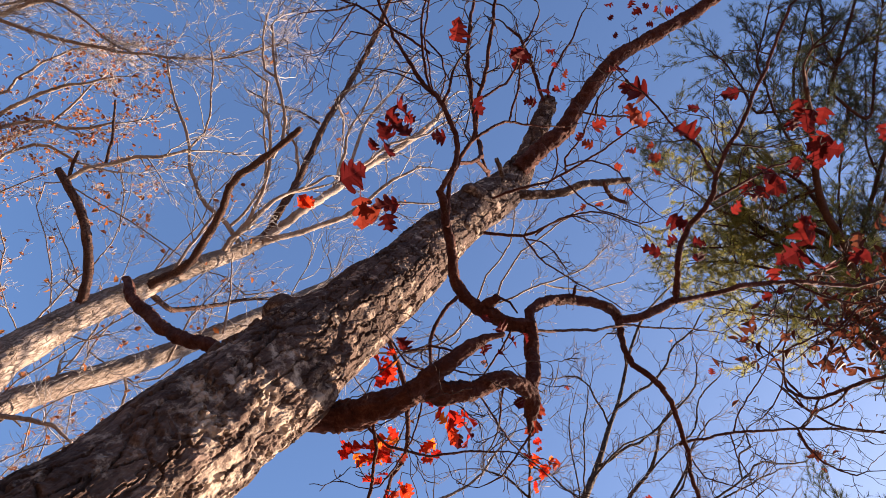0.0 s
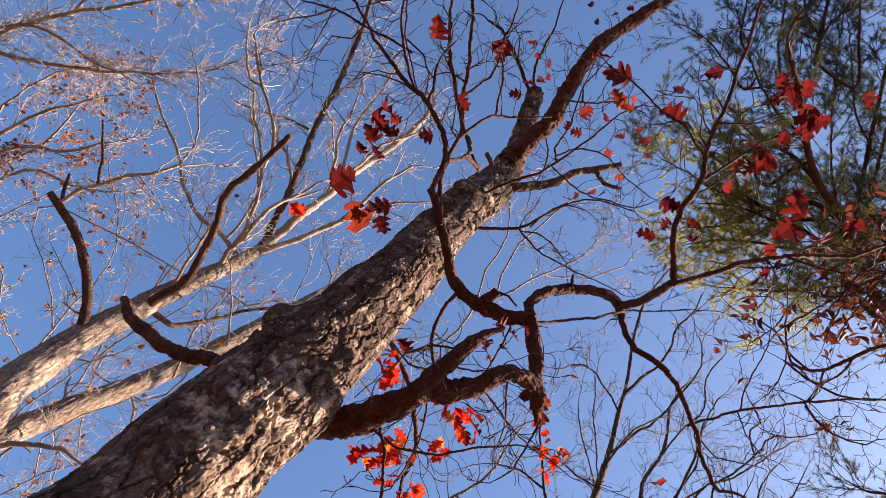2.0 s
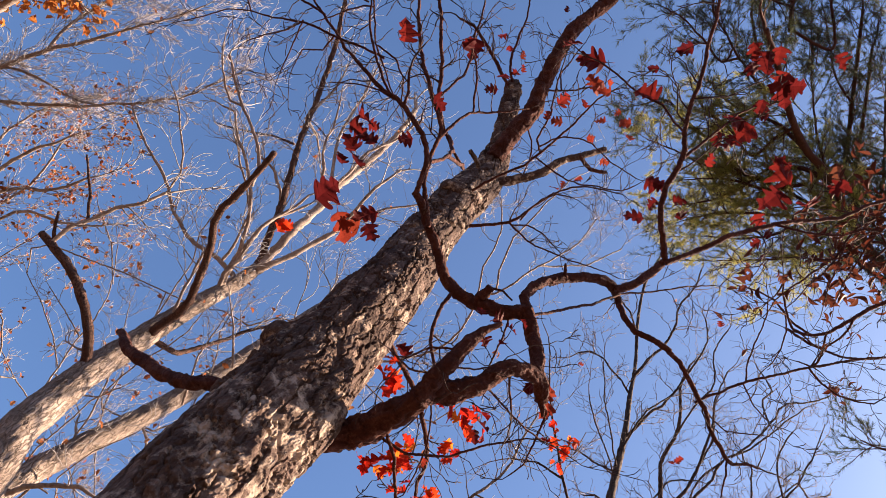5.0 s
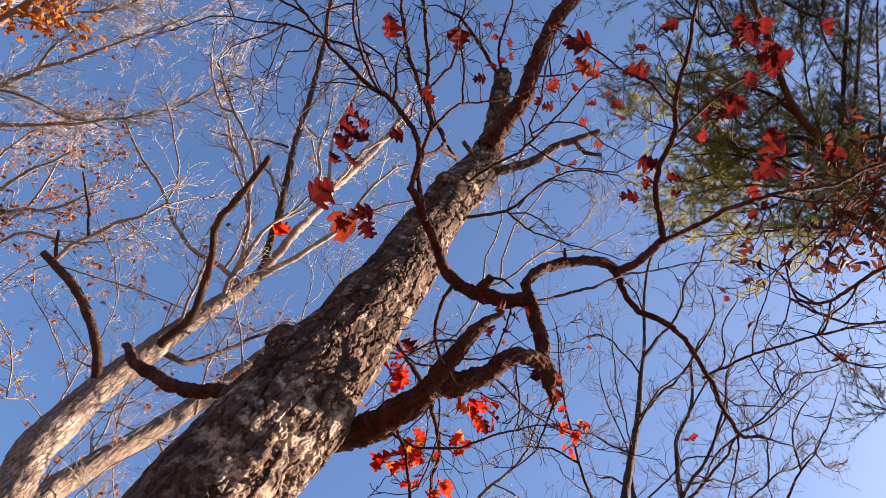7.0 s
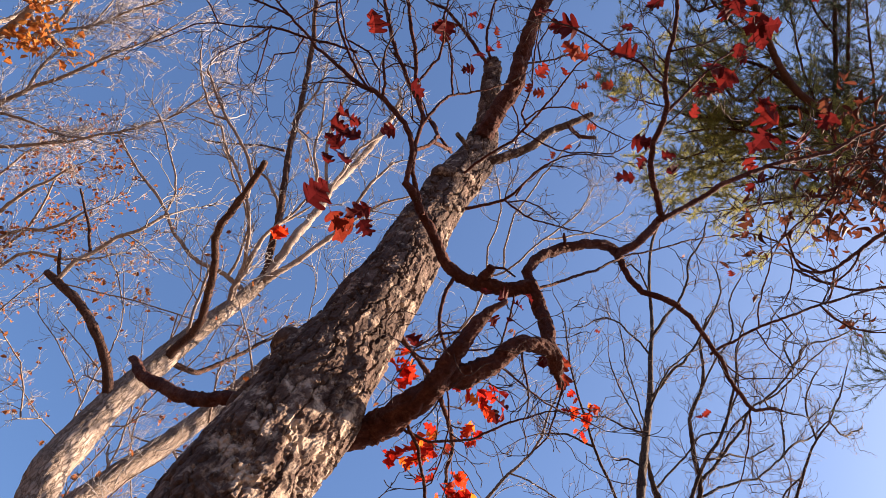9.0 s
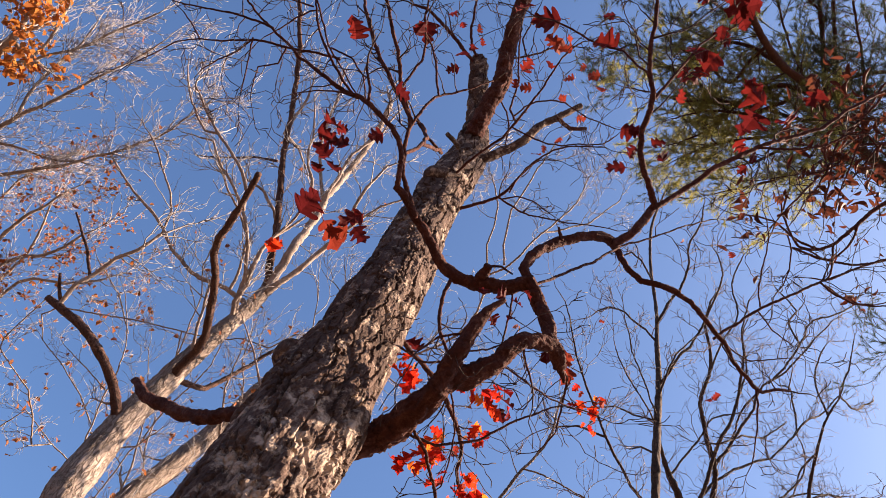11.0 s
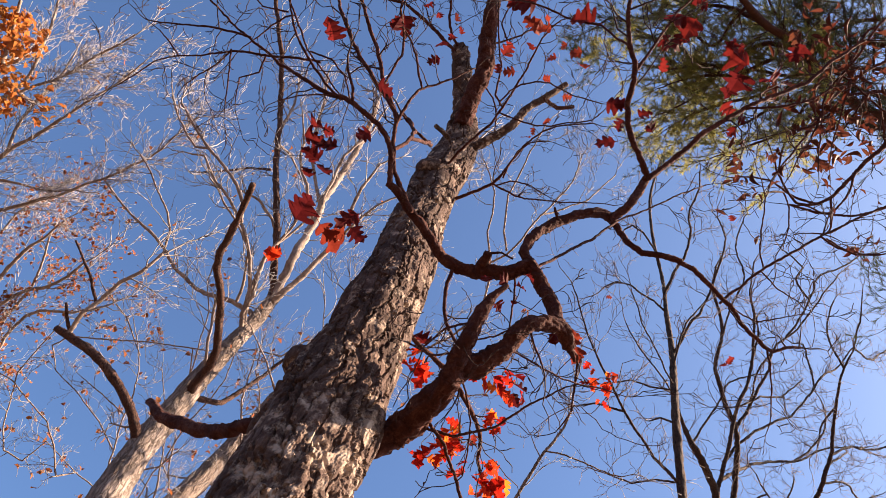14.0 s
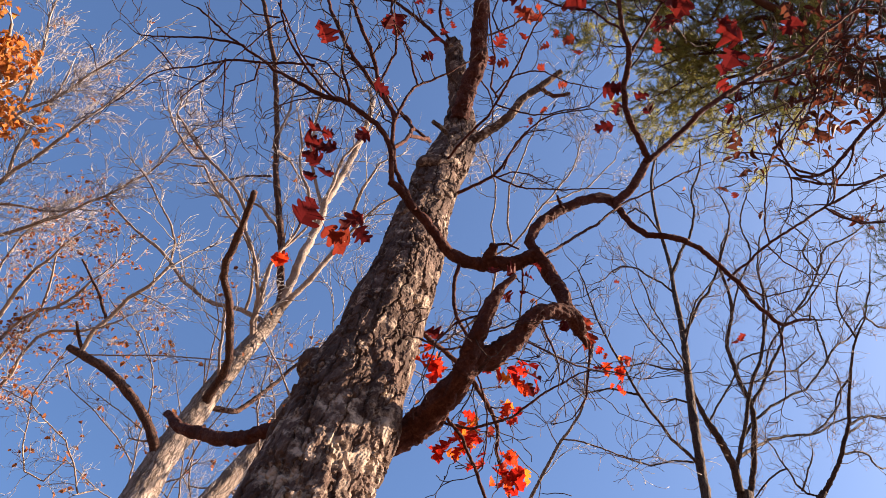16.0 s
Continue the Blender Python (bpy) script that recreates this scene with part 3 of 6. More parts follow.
oak.limb((1.44, 1.44, 4.40, 0.0050), (1.50, 1.51, 4.37, 0.0041), (1.55, 1.59, 4.33, 0.0033), (1.60, 1.70, 4.27, 0.0025))
oak.limb((1.17, 1.35, 4.40, 0.0061), (1.23, 1.28, 4.48, 0.0060), (1.31, 1.19, 4.57, 0.0059), (1.41, 1.09, 4.67, 0.0057), (1.53, 1.02, 4.79, 0.0054), (1.66, 0.92, 4.92, 0.0051), (1.83, 0.82, 5.05, 0.0047))
oak.limb((1.21, 1.34, 4.40, 0.0037), (1.34, 1.36, 4.42, 0.0031), (1.45, 1.32, 4.47, 0.0025), (1.55, 1.28, 4.52, 0.0019))
oak.limb((0.38, 1.36, 4.04, 0.0061), (0.48, 1.33, 4.21, 0.0058), (0.58, 1.30, 4.39, 0.0055), (0.67, 1.27, 4.57, 0.0048), (0.79, 1.22, 4.72, 0.0039), (0.92, 1.15, 4.87, 0.0034), (1.04, 1.10, 5.01, 0.0028))
oak.limb((1.30, 1.20, 4.57, 0.0038), (1.25, 1.14, 4.61, 0.0035), (1.22, 1.04, 4.68, 0.0032), (1.20, 0.96, 4.74, 0.0029), (1.16, 0.91, 4.79, 0.0025))
oak.limb((-0.19, 1.88, 6.39, 0.0598), (-0.20, 1.72, 6.57, 0.0581), (-0.21, 1.57, 6.76, 0.0564), (-0.30, 1.37, 6.97, 0.0539), (-0.36, 1.21, 7.16, 0.0523), (-0.39, 1.05, 7.37, 0.0498), (-0.35, 0.88, 7.61, 0.0481), (-0.31, 0.63, 7.91, 0.0465), (-0.28, 0.39, 8.19, 0.0440), (-0.30, 0.03, 8.53, 0.0415))
oak.limb((-0.16, 1.88, 5.60, 0.0087), (-0.11, 1.72, 5.63, 0.0081), (-0.03, 1.56, 5.66, 0.0075), (0.02, 1.40, 5.68, 0.0069), (0.04, 1.25, 5.72, 0.0062), (0.05, 1.12, 5.75, 0.0055), (0.06, 1.00, 5.79, 0.0048), (0.11, 0.87, 5.83, 0.0040))
oak.limb((0.02, 1.40, 5.68, 0.0067), (-0.04, 1.36, 5.67, 0.0060), (-0.07, 1.24, 5.71, 0.0053), (-0.15, 1.11, 5.76, 0.0047), (-0.20, 1.00, 5.79, 0.0041))
oak.limb((-0.05, 1.97, 5.44, 0.0110), (0.04, 1.87, 5.46, 0.0098), (0.14, 1.77, 5.49, 0.0087), (0.17, 1.67, 5.51, 0.0073), (0.22, 1.50, 5.57, 0.0059), (0.28, 1.40, 5.60, 0.0047), (0.41, 1.30, 5.62, 0.0040), (0.51, 1.25, 5.62, 0.0032))
oak.limb((0.14, 1.77, 5.49, 0.0058), (0.32, 1.76, 5.46, 0.0050), (0.49, 1.70, 5.47, 0.0041), (0.63, 1.64, 5.47, 0.0033), (0.80, 1.58, 5.48, 0.0024))
oak.limb((-0.48, 1.69, 7.20, 0.0134), (-0.65, 1.64, 7.29, 0.0135), (-0.83, 1.59, 7.37, 0.0136), (-0.98, 1.57, 7.44, 0.0114), (-1.14, 1.61, 7.48, 0.0092))
oak.limb((-0.45, 1.66, 7.22, 0.0112), (-0.59, 1.58, 7.32, 0.0101), (-0.68, 1.42, 7.47, 0.0091), (-0.74, 1.30, 7.59, 0.0074), (-0.86, 1.15, 7.74, 0.0058))
oak.limb((-0.23, 1.50, 5.01, 0.0082), (-0.30, 1.48, 4.99, 0.0077), (-0.36, 1.43, 4.99, 0.0065), (-0.42, 1.39, 4.98, 0.0050))
oak.limb((-0.10, 1.92, 4.22, 0.0118), (0.50, 2.31, 4.22, 0.0103), (0.56, 2.40, 4.22, 0.0093), (0.59, 2.52, 4.21, 0.0082), (0.67, 2.63, 4.21, 0.0077), (0.73, 2.74, 4.21, 0.0072))
oak.limb((0.19, 1.72, 3.48, 0.0064), (0.31, 1.80, 3.46, 0.0061), (0.45, 1.95, 3.40, 0.0059), (0.54, 2.07, 3.37, 0.0056))
oak.limb((-0.34, 1.17, 4.38, 0.0089), (-0.44, 1.14, 4.45, 0.0086), (-0.56, 1.08, 4.52, 0.0084), (-0.63, 1.06, 4.59, 0.0082), (-0.70, 1.03, 4.66, 0.0078), (-0.78, 0.99, 4.75, 0.0074), (-0.84, 0.96, 4.83, 0.0070), (-0.95, 0.85, 4.96, 0.0066))
oak.limb((-0.45, 1.11, 4.48, 0.0054), (-0.45, 0.98, 4.60, 0.0052), (-0.50, 0.91, 4.68, 0.0049), (-0.55, 0.85, 4.76, 0.0044), (-0.60, 0.78, 4.85, 0.0038))
oak.limb((-0.31, 1.08, 4.53, 0.0049), (-0.37, 1.01, 4.60, 0.0045), (-0.44, 0.96, 4.67, 0.0041), (-0.50, 0.93, 4.73, 0.0038))
oak.limb((-0.33, 1.20, 4.33, 0.0065), (-0.33, 1.14, 4.42, 0.0061), (-0.33, 1.10, 4.49, 0.0057), (-0.30, 1.07, 4.55, 0.0050), (-0.22, 1.02, 4.62, 0.0041), (-0.15, 0.96, 4.71, 0.0031))
oak.limb((-0.53, 1.20, 4.36, 0.0065), (-0.57, 1.13, 4.40, 0.0059), (-0.61, 1.09, 4.42, 0.0053))
oak.limb((-0.76, 1.17, 4.58, 0.0056), (-0.85, 1.20, 4.59, 0.0054), (-0.97, 1.24, 4.58, 0.0053), (-1.08, 1.27, 4.58, 0.0051), (-1.17, 1.31, 4.58, 0.0045), (-1.25, 1.36, 4.57, 0.0038), (-1.35, 1.41, 4.56, 0.0032), (-1.42, 1.45, 4.55, 0.0030), (-1.50, 1.53, 4.52, 0.0028), (-1.57, 1.62, 4.49, 0.0026))
oak.limb((-1.07, 1.19, 4.56, 0.0053), (-1.19, 1.21, 4.57, 0.0050), (-1.28, 1.24, 4.59, 0.0044), (-1.41, 1.29, 4.58, 0.0035), (-1.55, 1.33, 4.59, 0.0026))
oak.limb((-1.35, 1.41, 4.56, 0.0039), (-1.43, 1.37, 4.58, 0.0032), (-1.48, 1.35, 4.59, 0.0026))
oak.limb((-1.14, 1.28, 4.57, 0.0038), (-1.11, 1.37, 4.53, 0.0034), (-1.09, 1.42, 4.50, 0.0030), (-1.07, 1.48, 4.46, 0.0025))
oak.limb((-1.14, 1.29, 4.57, 0.0038), (-1.18, 1.38, 4.52, 0.0034), (-1.22, 1.42, 4.49, 0.0030), (-1.26, 1.48, 4.46, 0.0025))
oak.limb((-0.93, 1.04, 4.62, 0.0040), (-1.00, 1.11, 4.68, 0.0038), (-1.04, 1.17, 4.64, 0.0032), (-1.10, 1.26, 4.59, 0.0025))
oak.limb((-0.95, 1.03, 4.59, 0.0037), (-1.02, 1.05, 4.58, 0.0033), (-1.10, 1.05, 4.58, 0.0029), (-1.15, 1.02, 4.60, 0.0025))
oak.limb((-0.99, 1.25, 4.58, 0.0044), (-0.97, 1.31, 4.56, 0.0038), (-1.03, 1.33, 4.55, 0.0034), (-1.06, 1.37, 4.53, 0.0030), (-1.04, 1.44, 4.48, 0.0025))
oak.limb((-0.82, 1.15, 4.59, 0.0040), (-0.73, 1.14, 4.60, 0.0040), (-0.66, 1.17, 4.58, 0.0035), (-0.58, 1.25, 4.53, 0.0031))
oak.limb((-0.59, 1.20, 4.39, 0.0042), (-0.67, 1.22, 4.38, 0.0036), (-0.73, 1.25, 4.36, 0.0030), (-0.81, 1.30, 4.33, 0.0024))
oak.limb((-0.99, 0.98, 4.63, 0.0040), (-0.92, 1.05, 4.62, 0.0040), (-0.83, 1.15, 4.59, 0.0037), (-0.75, 1.20, 4.59, 0.0035), (-0.64, 1.27, 4.57, 0.0032))
oak.limb((-0.01, 1.38, 5.68, 0.0050), (0.05, 1.26, 5.69, 0.0045), (0.17, 1.17, 5.68, 0.0040), (0.32, 1.16, 5.63, 0.0036), (0.49, 1.12, 5.59, 0.0031))
oak.limb((0.01, 1.43, 5.67, 0.0050), (0.18, 1.41, 5.64, 0.0046), (0.29, 1.37, 5.61, 0.0042), (0.38, 1.30, 5.61, 0.0039), (0.47, 1.24, 5.59, 0.0035), (0.52, 1.16, 5.60, 0.0032))
oak.limb((0.16, 1.77, 5.48, 0.0050), (0.23, 1.70, 5.48, 0.0044), (0.32, 1.67, 5.46, 0.0038), (0.41, 1.67, 5.43, 0.0033))
oak.limb((0.18, 1.71, 5.49, 0.0050), (0.18, 1.59, 5.52, 0.0044), (0.22, 1.49, 5.54, 0.0038), (0.31, 1.43, 5.54, 0.0032))
oak.limb((-0.27, 1.44, 6.89, 0.0072), (-0.18, 1.41, 6.97, 0.0068), (-0.10, 1.35, 7.06, 0.0063), (0.00, 1.26, 7.17, 0.0058), (0.11, 1.21, 7.26, 0.0054))
oak.limb((-0.15, 1.39, 7.00, 0.0063), (-0.24, 1.33, 7.11, 0.0056), (-0.25, 1.24, 7.24, 0.0050), (-0.26, 1.14, 7.37, 0.0043))
oak.limb((-0.60, 1.66, 7.26, 0.0067), (-0.76, 1.60, 7.36, 0.0056), (-0.86, 1.51, 7.47, 0.0045))
oak.limb((-0.21, 1.63, 6.68, 0.0061), (-0.04, 1.74, 6.67, 0.0055), (0.02, 1.87, 6.63, 0.0048), (0.05, 1.99, 6.61, 0.0042))
oak.limb((0.10, 1.47, 4.03, 0.0079), (0.10, 1.54, 3.95, 0.0075), (0.13, 1.59, 3.87, 0.0071), (0.18, 1.61, 3.82, 0.0068), (0.23, 1.63, 3.76, 0.0064))
oak.limb((0.23, 1.48, 3.54, 0.0039), (0.16, 1.49, 3.49, 0.0035), (0.09, 1.48, 3.46, 0.0031), (0.05, 1.45, 3.43, 0.0028))
oak.limb((0.23, 1.40, 3.61, 0.0044), (0.16, 1.44, 3.59, 0.0041), (0.13, 1.48, 3.56, 0.0036), (0.11, 1.51, 3.54, 0.0029))
oak.limb((0.23, 1.45, 3.57, 0.0034), (0.31, 1.43, 3.63, 0.0030), (0.37, 1.40, 3.70, 0.0025))
oak.limb((0.36, 1.45, 3.63, 0.0035), (0.51, 1.49, 3.66, 0.0032), (0.63, 1.52, 3.70, 0.0029), (0.75, 1.53, 3.75, 0.0026))
oak.limb((0.25, 1.53, 3.52, 0.0034), (0.32, 1.61, 3.47, 0.0031), (0.37, 1.69, 3.42, 0.0027), (0.40, 1.80, 3.36, 0.0024))
oak.limb((0.18, 1.78, 3.47, 0.0055), (0.32, 1.79, 3.50, 0.0052), (0.40, 1.77, 3.55, 0.0050), (0.46, 1.75, 3.60, 0.0047), (0.51, 1.71, 3.66, 0.0042), (0.59, 1.65, 3.73, 0.0037), (0.65, 1.61, 3.79, 0.0032))
oak.limb((0.41, 1.39, 3.72, 0.0045), (0.46, 1.45, 3.69, 0.0040), (0.50, 1.48, 3.66, 0.0035))
oak.limb((0.32, 1.41, 4.03, 0.0045), (0.35, 1.45, 3.96, 0.0041), (0.37, 1.49, 3.87, 0.0038))
oak.limb((0.58, 1.45, 3.81, 0.0047), (0.63, 1.49, 3.84, 0.0043), (0.68, 1.61, 3.82, 0.0038), (0.72, 1.72, 3.82, 0.0033), (0.72, 1.81, 3.82, 0.0028))
oak.limb((1.29, 1.21, 4.55, 0.0037), (1.34, 1.22, 4.55, 0.0033), (1.42, 1.25, 4.53, 0.0029), (1.48, 1.25, 4.53, 0.0025))
oak.limb((1.19, 0.95, 4.75, 0.0040), (1.33, 0.96, 4.88, 0.0039), (1.38, 1.05, 4.83, 0.0033), (1.40, 1.13, 4.78, 0.0026))
oak.limb((1.51, 1.03, 4.77, 0.0051), (1.62, 1.04, 4.76, 0.0045), (1.72, 1.03, 4.77, 0.0039), (1.83, 0.97, 4.81, 0.0032))
oak.finish(TWIG_BARK)

maroon_shapes = [oak_leaf("maroon_leaf", MAROON_LEAF, s, 0.12 + 0.1 * s) for s in range(4)]
red_shapes = [oak_leaf("red_leaf", RED_LEAF, s + 10, 0.12 + 0.1 * s) for s in range(4)]
dull_shapes = [oak_leaf("dull_leaf", DULL_LEAF, s + 20, 0.15 + 0.12 * s) for s in range(3)]
hang_maroon, hang_red, hang_dull = leaf_setter(oak, maroon_shapes, 0.0, 0.92), leaf_setter(oak, red_shapes, 0.9, 0.88), leaf_setter(oak, dull_shapes)
hang_maroon((-0.69, 0.95, 4.35, 0.093), (-0.60, 1.26, 4.18, 0.101), (-0.59, 1.30, 4.15, 0.094), (-0.53, 1.30, 4.15, 0.101), (-0.55, 1.26, 4.18, 0.058), (-0.57, 1.35, 4.12, 0.082), (-0.56, 1.41, 4.09, 0.062), (-0.51, 1.38, 4.11, 0.094))
hang_maroon((-0.52, 1.53, 4.03, 0.149), (-0.34, 1.50, 4.04, 0.099), (-0.29, 1.53, 4.02, 0.081), (-0.42, 1.22, 4.20, 0.063), (-0.42, 1.05, 4.29, 0.069), (-0.48, 0.84, 4.41, 0.060), (-0.52, 0.96, 4.86, 0.103), (-0.08, 0.70, 5.01, 0.131))
hang_maroon((-0.21, 0.70, 5.01, 0.082), (0.14, 0.56, 5.08, 0.059), (-0.34, 0.97, 4.85, 0.065), (-0.34, 1.04, 4.82, 0.065), (-0.31, 0.93, 4.88, 0.044), (-0.46, 0.85, 4.92, 0.047), (-0.40, 0.87, 4.91, 0.038), (0.16, 0.53, 4.36, 0.093))
hang_maroon((0.15, 0.34, 4.46, 0.071), (0.38, 0.73, 4.25, 0.078), (0.42, 0.73, 4.25, 0.060), (0.41, 0.85, 4.18, 0.076), (0.43, 0.78, 4.22, 0.049), (0.49, 0.72, 4.25, 0.052), (0.53, 0.75, 4.23, 0.061), (0.48, 0.56, 4.34, 0.054))
hang_maroon((0.45, 0.49, 4.38, 0.064), (0.46, 0.41, 4.43, 0.094), (0.49, 0.32, 4.47, 0.066), (0.34, 0.20, 4.54, 0.066), (0.40, 0.20, 4.54, 0.078), (0.49, 0.22, 4.53, 0.090), (0.53, 0.21, 4.54, 0.078), (0.60, 0.05, 4.63, 0.066))
hang_maroon((0.71, 0.44, 4.41, 0.114), (0.74, 0.52, 4.36, 0.114), (0.85, 0.46, 4.40, 0.094), (0.68, 0.42, 4.42, 0.071), (0.90, 0.35, 4.46, 0.071), (0.75, 0.60, 4.32, 0.060), (0.42, 0.16, 4.57, 0.071), (0.84, 0.63, 4.42, 0.049))
hang_maroon((0.83, 0.68, 4.38, 0.047), (0.88, 0.70, 4.37, 0.025), (-0.60, 0.74, 6.32, 0.052), (-0.46, 0.65, 6.37, 0.060), (-0.45, 0.60, 6.40, 0.048), (-0.40, 0.57, 6.42, 0.048), (-0.34, 0.52, 6.44, 0.067), (-0.39, 0.72, 6.33, 0.052))
hang_maroon((-0.35, 0.64, 6.38, 0.048), (-0.43, 0.82, 6.28, 0.040), (-0.52, 0.65, 6.37, 0.052), (-0.33, 0.48, 6.46, 0.040), (-0.53, 0.78, 6.30, 0.043), (0.10, 1.64, 3.73, 0.061), (0.49, 1.65, 3.72, 0.072), (0.49, 1.69, 3.70, 0.051))
hang_maroon((0.53, 1.47, 3.83, 0.069), (0.22, 1.39, 3.88, 0.061), (0.28, 1.37, 3.88, 0.065), (0.34, 1.37, 3.89, 0.051), (0.30, 1.45, 3.84, 0.048), (0.35, 1.42, 3.86, 0.040), (0.36, 1.33, 3.91, 0.040), (0.53, 0.25, 4.55, 0.090))
hang_maroon((0.38, 0.25, 4.55, 0.066), (0.52, 0.43, 4.46, 0.090), (0.50, 0.48, 4.43, 0.066), (0.52, 0.34, 4.50, 0.059))
hang_dull((-0.39, 1.58, 4.00, 0.118), (-0.36, 1.56, 4.01, 0.075))
hang_red((-0.55, 1.71, 3.92, 0.085), (0.09, 1.71, 3.65, 0.059), (0.14, 1.70, 3.65, 0.088), (0.10, 1.66, 3.68, 0.040), (0.35, 1.65, 3.68, 0.084), (0.41, 1.65, 3.69, 0.088), (0.45, 1.67, 3.67, 0.080))
hang_red((0.31, 1.66, 3.68, 0.051), (0.44, 1.75, 3.63, 0.055), (0.47, 1.78, 3.61, 0.050), (0.32, 1.81, 3.59, 0.055), (0.31, 1.86, 3.56, 0.072), (0.34, 1.89, 3.54, 0.084), (0.28, 1.92, 3.53, 0.091), (0.37, 1.86, 3.56, 0.051))
hang_red((0.26, 1.95, 3.51, 0.072), (0.39, 1.95, 3.51, 0.063), (0.41, 1.91, 3.53, 0.044), (0.33, 1.93, 3.52, 0.059), (0.51, 2.03, 3.61, 0.088), (0.54, 1.99, 3.64, 0.075), (0.58, 2.04, 3.61, 0.084), (0.58, 2.08, 3.58, 0.066))
hang_red((0.46, 1.71, 3.80, 0.049), (0.75, 1.60, 3.87, 0.053), (0.80, 1.60, 3.87, 0.062), (0.72, 1.61, 3.86, 0.038), (0.79, 1.56, 3.89, 0.038), (0.82, 1.65, 3.84, 0.029), (0.79, 1.65, 3.84, 0.025), (0.06, 1.90, 3.69, 0.033))
hang_dull((-0.03, 1.19, 5.65, 0.072), (-0.09, 1.20, 5.64, 0.055), (0.02, 1.04, 5.73, 0.060), (0.15, 1.05, 5.73, 0.051), (0.26, 0.98, 5.77, 0.068), (0.32, 1.02, 5.74, 0.077), (0.26, 1.33, 5.57, 0.051), (0.20, 1.44, 5.51, 0.051))
hang_dull((0.22, 1.40, 5.53, 0.038), (0.31, 1.19, 5.65, 0.047), (0.17, 1.15, 5.67, 0.060), (-0.36, 1.11, 5.70, 0.043), (-0.41, 1.06, 5.72, 0.043), (0.01, 0.80, 5.18, 0.080), (-0.02, 0.80, 5.18, 0.073), (0.05, 0.80, 5.18, 0.066))
hang_dull((-0.07, 0.94, 5.10, 0.080), (0.04, 0.76, 5.20, 0.047), (0.16, 0.83, 5.16, 0.040), (4.26, 5.06, 10.70, 0.12), (4.20, 5.13, 10.66, 0.10), (3.47, 3.50, 11.57, 0.106), (2.38, 4.96, 10.75, 0.074), (2.80, 3.65, 11.49, 0.085))
hang_dull((0.60, 1.48, 3.88, 0.094), (0.64, 1.51, 3.86, 0.061), (0.42, 1.89, 3.64, 0.041), (0.31, 1.91, 3.63, 0.045))
hang_flame = leaf_setter(oak, [oak_leaf("flame_leaf", FLAME_LEAF, s + 50, 0.2 + 0.12 * s) for s in range(4)], 0.6, 0.9)
hang_flame((0.32, 1.89, 3.57, 0.080), (0.36, 1.91, 3.55, 0.072), (0.30, 1.91, 3.56, 0.068), (0.16, 1.72, 3.67, 0.060), (0.39, 1.68, 3.69, 0.068), (0.43, 1.68, 3.69, 0.060), (0.44, 1.75, 3.65, 0.047), (0.34, 1.83, 3.60, 0.047))
hang_flame((0.58, 2.04, 3.63, 0.080), (0.56, 2.08, 3.61, 0.062), (0.52, 2.03, 3.63, 0.062), (0.54, 1.98, 3.66, 0.054), (0.79, 1.57, 3.91, 0.033), (0.76, 1.62, 3.88, 0.046))

# ---- pale trees behind ----
pale = Tree("bare_tree", (-2.4, 7.6, 0), "tall bare tree with pale sunlit bark and a dead stub", "tree", PALE_LIMB, Twigs(5, 0.25, 0.6, 0.8, 0.62, 3, 3, 0.8, 0.0027), (4.0, 0.62, 0.012, 2, 0.15), "bare trees", kink=0.035)
pale_furrows = furrowed(13.0, 3.2, 0.012)


def pale_trunk(tree):
    return lambda *points: tree.trunk(*points, material=PALE_BARK, step=0.03, sides=72, relief=pale_furrows)


pale_stem = pale_trunk(pale)
pale_stem((-2.00, 7.75, -0.15, 0.300), (-2.00, 7.75, 0.25, 0.252), (-2.00, 7.75, 3.34, 0.223), (-2.00, 7.75, 6.08, 0.207), (-2.15, 7.71, 6.43, 0.204), (-2.20, 7.69, 6.94, 0.190), (-2.24, 7.68, 7.50, 0.173), (-2.22, 7.69, 8.28, 0.157), (-2.20, 7.69, 9.10, 0.134), (-2.14, 7.71, 9.99, 0.121), (-2.09, 7.72, 10.71, 0.110), (-2.09, 7.72, 11.36, 0.090))
pale.dead((-2.24, 7.68, 7.46, 0.0631), (-2.55, 7.41, 7.77, 0.0615), (-2.90, 7.29, 7.99, 0.0607), (-3.29, 7.25, 8.16, 0.0590), (-3.68, 7.30, 8.29, 0.0558), (-3.98, 7.35, 8.42, 0.0517))
pale.dead((-3.77, 7.29, 8.36, 0.0238), (-3.86, 7.13, 8.45, 0.0221), (-3.95, 7.00, 8.52, 0.0197))
pale.dead((-3.68, 6.99, 8.72, 0.0221), (-3.96, 6.87, 8.99, 0.0197), (-4.20, 6.84, 9.22, 0.0172), (-4.44, 6.81, 9.44, 0.0149))
pale.dead((-2.21, 7.69, 8.51, 0.0615), (-2.06, 7.22, 8.71, 0.0582), (-2.05, 6.94, 8.80, 0.0558), (-2.17, 6.62, 8.93, 0.0525), (-2.34, 6.22, 9.09, 0.0508), (-2.40, 6.02, 9.08, 0.0492), (-2.41, 5.73, 9.06, 0.0467), (-2.35, 5.35, 9.08, 0.0435), (-2.31, 5.01, 9.09, 0.0402), (-2.27, 4.65, 9.11, 0.0369))
pale.dark((-2.21, 7.69, 8.57, 0.040), (-1.80, 7.85, 8.90, 0.036), (-1.68, 7.87, 9.31, 0.032), (-1.48, 7.79, 9.78, 0.028), (-1.33, 7.74, 10.18, 0.023), (-1.00, 7.53, 10.67, 0.0192), (-0.65, 7.28, 11.19, 0.0152))
